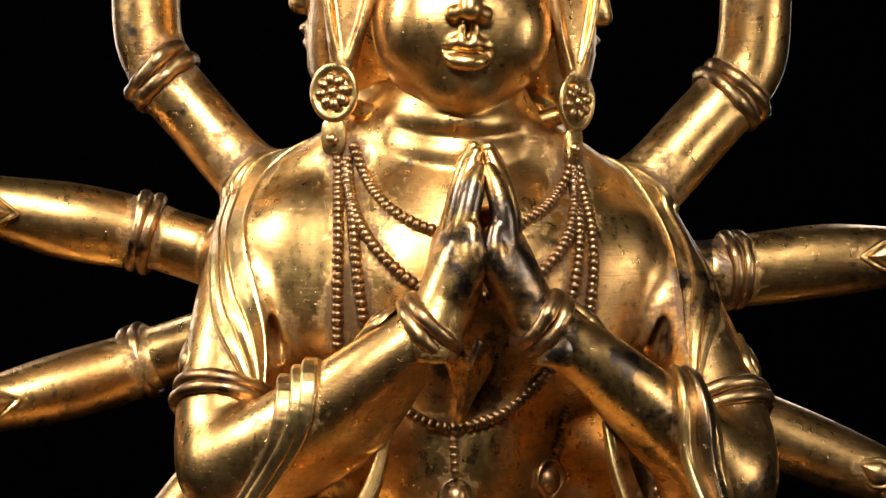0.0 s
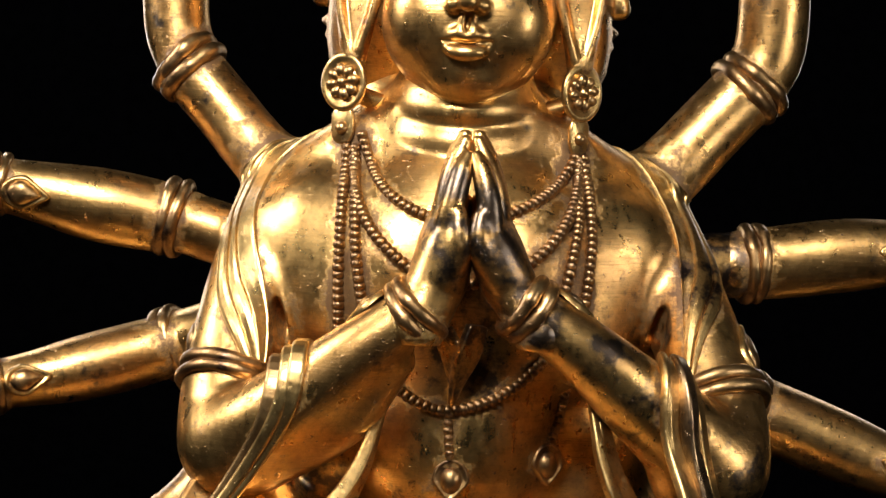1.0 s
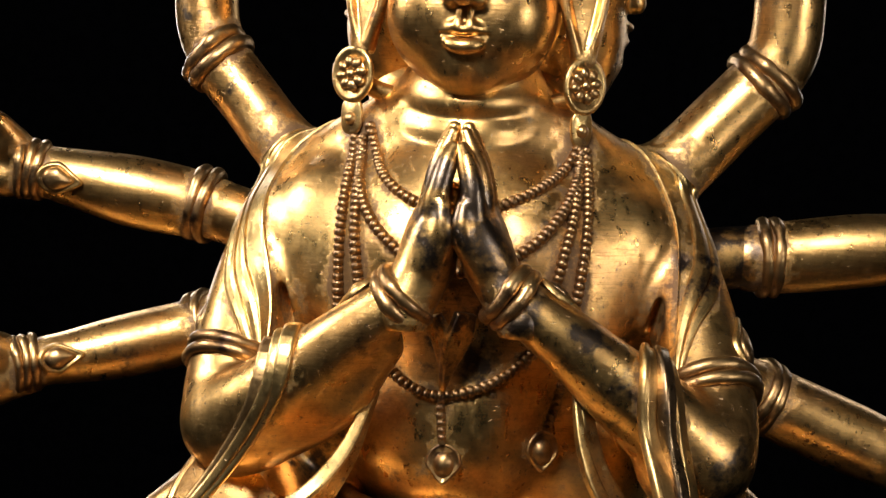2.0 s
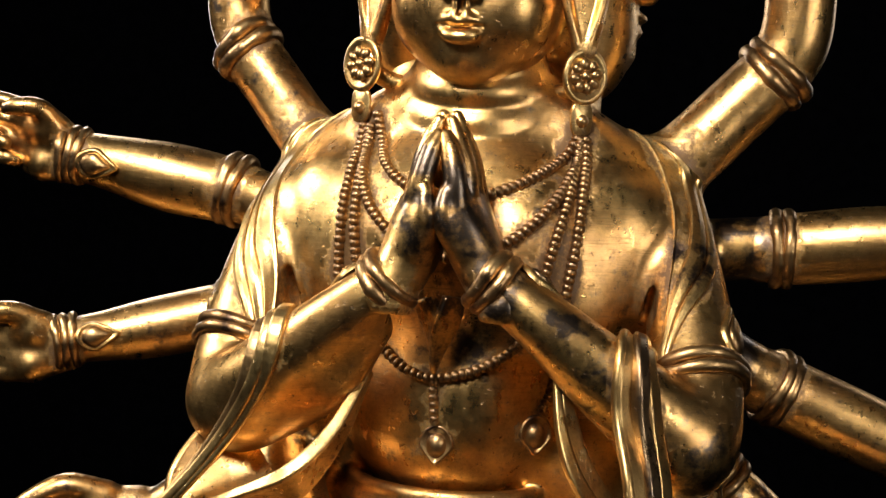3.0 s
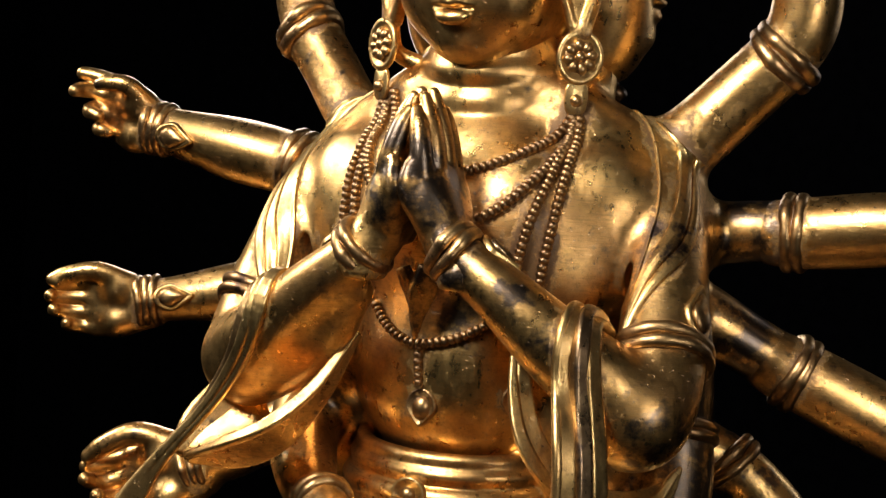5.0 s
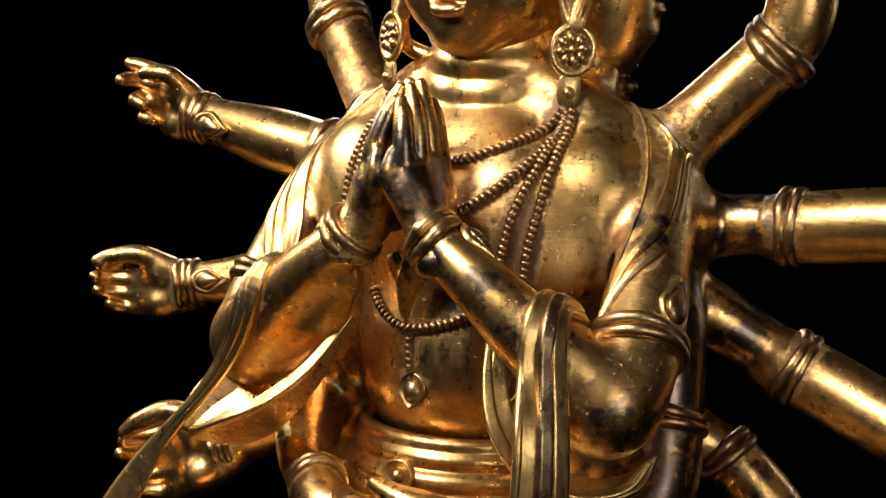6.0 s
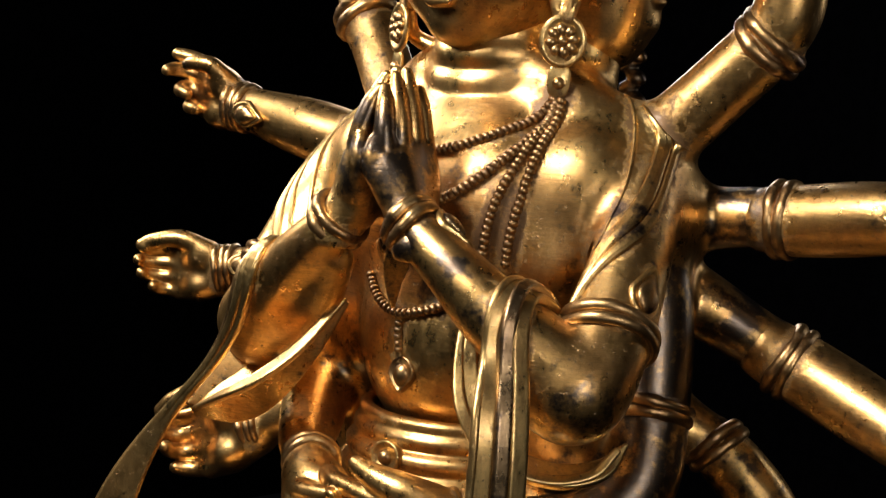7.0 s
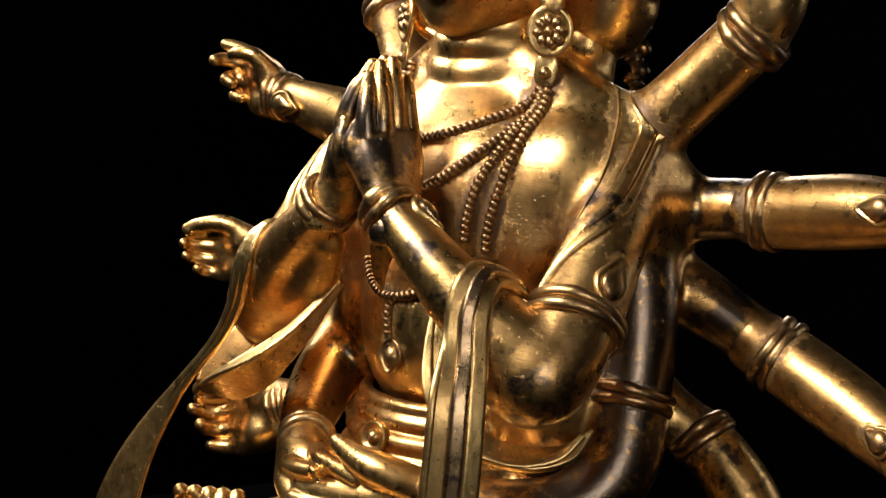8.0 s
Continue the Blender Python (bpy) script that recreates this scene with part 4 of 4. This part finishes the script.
SHAWL = "gilt bronze shawl in long pleats over the shoulder"
shawl = tagged(new("shawl"), SHAWL, "shawl")
drape(shawl, [
    [(66, 39, 80), (80, 29, 71), (90, 20, 62), (97, 10, 46), (102, 0, 30), (104, -13, 14), (104, -26, -2), (103, -38, -16), (101, -48, -29)],
    [(82, 36, 72), (92, 31, 65), (101, 26, 57), (105, 17, 44), (109, 5, 31), (110, -8, 17), (107, -21, 3), (104, -34, -13), (102, -48, -30)],
    [(97, 40, 62), (102, 37, 58), (106, 33, 54), (110, 22, 42), (117, 8, 30), (120, -8, 18), (115, -21, 6), (109, -35, -9), (103, -49, -31)],
    [(106, 44, 56), (108, 41, 53), (110, 36, 51), (115, 25, 39), (121, 10, 26), (123, -1, 14), (121, -15, 3), (115, -29, -10), (105, -50, -33)]],
    [(0.0, -0.4), (0.012, 1.2), (0.03, 1.5), (0.055, 1.3), (0.075, 0.7), (0.18, 0.4), (0.30, 0.5), (0.325, 0.4), (0.335, 1.6), (0.36, 2.3), (0.48, 2.7), (0.60, 2.3), (0.645, 1.7), (0.66, 0.2),
     (0.68, 0.1), (0.695, 1.7), (0.72, 2.4), (0.82, 2.7), (0.92, 2.3), (0.975, 1.6), (0.99, 0.3), (1.0, -1.2)], (0.326, 0.672))

shawl = tagged(new("shawl"), SHAWL, "shawl")
drape(shawl, [
    [(-62, 22, 79), (-74, 24, 71), (-84, 22, 62), (-91, 12, 52), (-94, -4, 36), (-91, -16, 20), (-86, -24, 4), (-81, -32, -12), (-78, -44, -32)],
    [(-74, 32, 76), (-86, 34, 66), (-94, 28, 56), (-101, 12, 44), (-103, -5, 30), (-100, -21, 14), (-95, -28, 0), (-89, -36, -13), (-81, -47, -32)],
    [(-84, 40, 71), (-94, 38, 62), (-101, 30, 53), (-107, 14, 40), (-108, -5, 30), (-107, -19, 18), (-104, -27, 5), (-98, -35, -8), (-84, -49, -33)],
    [(-92, 46, 66), (-101, 42, 58), (-107, 32, 48), (-112, 14, 34), (-114, -8, 22), (-113, -19, 12), (-110, -27, 1), (-104, -36, -11), (-88, -51, -34)]],
    [(0.0, -0.8), (0.012, 1.0), (0.03, 1.6), (0.06, 1.4), (0.08, 0.9), (0.20, 0.8), (0.30, 1.0), (0.318, 0.0), (0.33, 0.9), (0.35, 1.6), (0.38, 1.2), (0.46, 0.8), (0.62, 1.0), (0.645, 0.0), (0.66, 0.9), (0.68, 1.6),
     (0.71, 1.2), (0.80, 0.8), (0.90, 1.0), (0.955, 1.6), (0.98, 1.0), (1.0, -0.8)], (0.32, 0.648))

# sash over the left forearm, its end hanging straight
def hung(turn):
    a = radians(turn)
    x, y = math.sin(a), -math.cos(a)
    return [(0.3, 0.5, 0.8), (0.3, -0.1, 1), (0.8 * x, 0.8 * y, 0.55), (x, y, 0.45), (x, y, 0.35), (x, y, 0.12), (x, y, 0), (x, y, 0)]


sash = tagged(new("sash"), "gilt bronze sash with long flat folds hanging over the forearm", "sash")
NEAR_EDGE = np.array([(92, -46, -34), (90, -64, -15), (88.5, -76, -23), (91, -80, -45), (100, -97, -68), (104, -101, -86), (104, -101, -110), (105, -101, -205)], float)
FAR_EDGE = np.array([(106, -42, -44), (102, -57, -22), (103, -69, -30), (110, -73, -47), (117, -78.5, -68), (120, -80.5, -86), (123.5, -82.5, -110), (127, -86, -205)], float)
for f, w, h, turn, out, mat in ((0.20, 3.4, 0.8, 48, 0.0, SILK), (0.51, 2.4, 1.8, 55, 1.2, DARK), (0.82, 3.2, 0.9, 64, 0.0, SILK), (0.03, 0.5, 0.9, 40, 0.6, SILK)):
    way = np.array(hung(turn))
    pts = spline(NEAR_EDGE * (1 - f) + FAR_EDGE * f + way * out, 29)
    way = spline(way, 29)
    for _ in range(8):
        v, g = ground(pts)
        pts = pts + g * np.clip(h + 1.4 + out - v, 0, 3)[:, None] * (pts[:, 2:] > -100)
        pts[1:-1] = (pts[:-2] + 4 * pts[1:-1] + pts[2:]) / 6
    fold("fold", sash, pts, [0.6 * w, 0.75 * w, 0.8 * w, 0.9 * w, w, w, w, w], h, way, mat, soft=1.6, label="dark rounded fold" if mat is DARK else "")

loop = tagged(new("sash_loop"), "gilt bronze loop of cloth under the elbow", "sash")
WAY = [(66, -62, -36), (71, -68, -59), (80, -72, -79), (95, -66, -98), (114, -49, -106), (128, -32, -102), (133, -20, -90)]
LOOK = [(0.5, -0.8, 0.2), (0.6, -0.8, 0.1), (0.5, -0.75, 0.3), (0.35, -0.55, 0.75), (0.35, -0.55, 0.75), (0.45, -0.5, 0.7), (0.6, -0.4, 0.6)]
fold("fold", loop, WAY, [1.5, 3.4, 4.6, 5.6, 6, 4.5, 0.4], [1.2, 1.2, 1.2, 1.2, 1.2, 1.0, 0.3], LOOK)
fold("rim", loop, [(x - 3.5 + 0.045 * (x - 60), y - 4 - 0.03 * (x - 60), z - 2) for x, y, z in WAY], [0.5, 1.6, 2.2, 2.2, 2, 1.6, 1], [0.5, 1.4, 1.6, 1.6, 1.4, 1.2, 0.8], LOOK)

# sash over the right forearm, its end swung outwards
sash = tagged(new("sash"), "gilt bronze sash swung outwards from the forearm", "sash")
RUN = np.array([(-66, -48, -30), (-65, -62, -21), (-63, -76, -26), (-69, -81, -42), (-80, -80, -62), (-91, -79, -80), (-104, -82, -98), (-117, -85, -113), (-130, -89, -134), (-139, -97, -158), (-146, -104, -190), (-150, -108, -228)], float)
G = [(-0.3, 0.5, 0.8), (-0.2, -0.1, 1), (0, -0.8, 0.5), (0.1, -0.95, 0.2), (0.15, -0.95, 0.3), (0.2, -0.9, 0.4), (0.25, -0.85, 0.45), (0.4, -0.8, 0.4), (0.55, -0.75, 0.3), (0.62, -0.72, 0.25), (0.65, -0.72, 0.2), (0.65, -0.72, 0.2)]
FADE = np.array((1, 1, 1, 1, 1, 0.9, 0.75, 0.6, 0.5, 0.5, 0.5, 0.5))[:, None]
for off, w, h, mat in (((3.5, 0, 2.5), [2.6, 3.0, 3.0, 2.8, 2.4, 2.2, 3.5, 7, 11, 13], 1.0, SILK), ((-1.5, -0.8, -1), [2.0, 2.2, 2.2, 2.0, 1.7, 1.6, 1.6, 1.8, 2.0, 2.2], 1.9, SILK),
                       ((-6.5, 1.5, -5), [2.6, 3.0, 3.0, 2.8, 2.4, 2.0, 1.8, 1.6, 1.4, 1.2], 1.2, BEAD)):
    pts = spline(RUN + np.array(off) * FADE, 45)
    for _ in range(8):
        v, g = ground(pts)
        pts = pts + g * np.clip(h + 1.2 - v, 0, 3)[:, None] * (pts[:, 2:] > -78) * (np.arange(45)[:, None] > 5)
        pts[1:-1] = (pts[:-2] + 4 * pts[1:-1] + pts[2:]) / 6
    fold("fold", sash, pts, [max(a - 0.8, 0.3) for a in w], h * 0.6, spline(G, 45), mat, 0.75, 1.7)

sleeve = tagged(new("sleeve_end"), "gilt bronze cupped sleeve end under the forearm", "sash")
LIP = [(-29, -53, -43), (-38, -74, -69), (-53, -90, -88), (-77, -91, -101), (-104, -82, -113)]
fold("cup", sleeve, [(x + f, y + 7 * f, z - 6.8 * f) for (x, y, z), f in zip(LIP, (0.2, 0.7, 1.05, 1.05, 0.3))], [1.0, 4.5, 8.5, 8.5, 1.0], 0.8,
     [(0.5, -0.5, -0.5), (0.45, -0.6, -0.6), (0.35, -0.64, -0.7), (0.2, -0.66, -0.72), (0.1, -0.7, -0.7)], GOLD)
fold("lip", sleeve, LIP, [1.0, 2.2, 2.4, 2.0, 0.6], [0.5, 0.8, 0.9, 0.8, 0.5], (0.25, -0.62, 0.72))
fold("outer_side", sleeve, [(-100, -42, -76), (-107, -53, -88), (-113, -64, -102), (-116, -72, -114)], [5, 7, 6.5, 2], 0.6, [(0.2, -0.9, 0.1), (0.5, -0.8, 0.2), (0.6, -0.7, 0.2), (0.6, -0.7, 0.2)], GOLD, soft=2.0)

near_rim = np.array([(x + 2 * f, y + 13 * f, z - 12 * f) for (x, y, z), f in zip(LIP, (0.2, 0.7, 1.0, 0.95, 0.3))])
far_rim = np.array([(-62, -36, -62), (-85, -38, -70), (-100, -42, -78), (-110, -58, -95), (-114, -73, -114)], float)
hollow = (near_rim + far_rim) / 2 - np.array([(0, 0, 6), (0, 0, 14), (0, 0, 18), (0, 0, 11), (0, 0, 1)])
rails = [spline(np.vstack((a, b, c)), 9) for a, b, c in zip(spline(near_rim, 17)[6:], spline(hollow, 17)[6:], spline(far_rim, 17)[6:])]
rails = [np.vstack((r, (r - (0, 0, 1.4))[::-1])) for r in rails]
part("inner_side", sheet_mesh("inner_side", [[tuple(p / 1000) for p in r] for r in rails], GOLD, (False, True)), sleeve)

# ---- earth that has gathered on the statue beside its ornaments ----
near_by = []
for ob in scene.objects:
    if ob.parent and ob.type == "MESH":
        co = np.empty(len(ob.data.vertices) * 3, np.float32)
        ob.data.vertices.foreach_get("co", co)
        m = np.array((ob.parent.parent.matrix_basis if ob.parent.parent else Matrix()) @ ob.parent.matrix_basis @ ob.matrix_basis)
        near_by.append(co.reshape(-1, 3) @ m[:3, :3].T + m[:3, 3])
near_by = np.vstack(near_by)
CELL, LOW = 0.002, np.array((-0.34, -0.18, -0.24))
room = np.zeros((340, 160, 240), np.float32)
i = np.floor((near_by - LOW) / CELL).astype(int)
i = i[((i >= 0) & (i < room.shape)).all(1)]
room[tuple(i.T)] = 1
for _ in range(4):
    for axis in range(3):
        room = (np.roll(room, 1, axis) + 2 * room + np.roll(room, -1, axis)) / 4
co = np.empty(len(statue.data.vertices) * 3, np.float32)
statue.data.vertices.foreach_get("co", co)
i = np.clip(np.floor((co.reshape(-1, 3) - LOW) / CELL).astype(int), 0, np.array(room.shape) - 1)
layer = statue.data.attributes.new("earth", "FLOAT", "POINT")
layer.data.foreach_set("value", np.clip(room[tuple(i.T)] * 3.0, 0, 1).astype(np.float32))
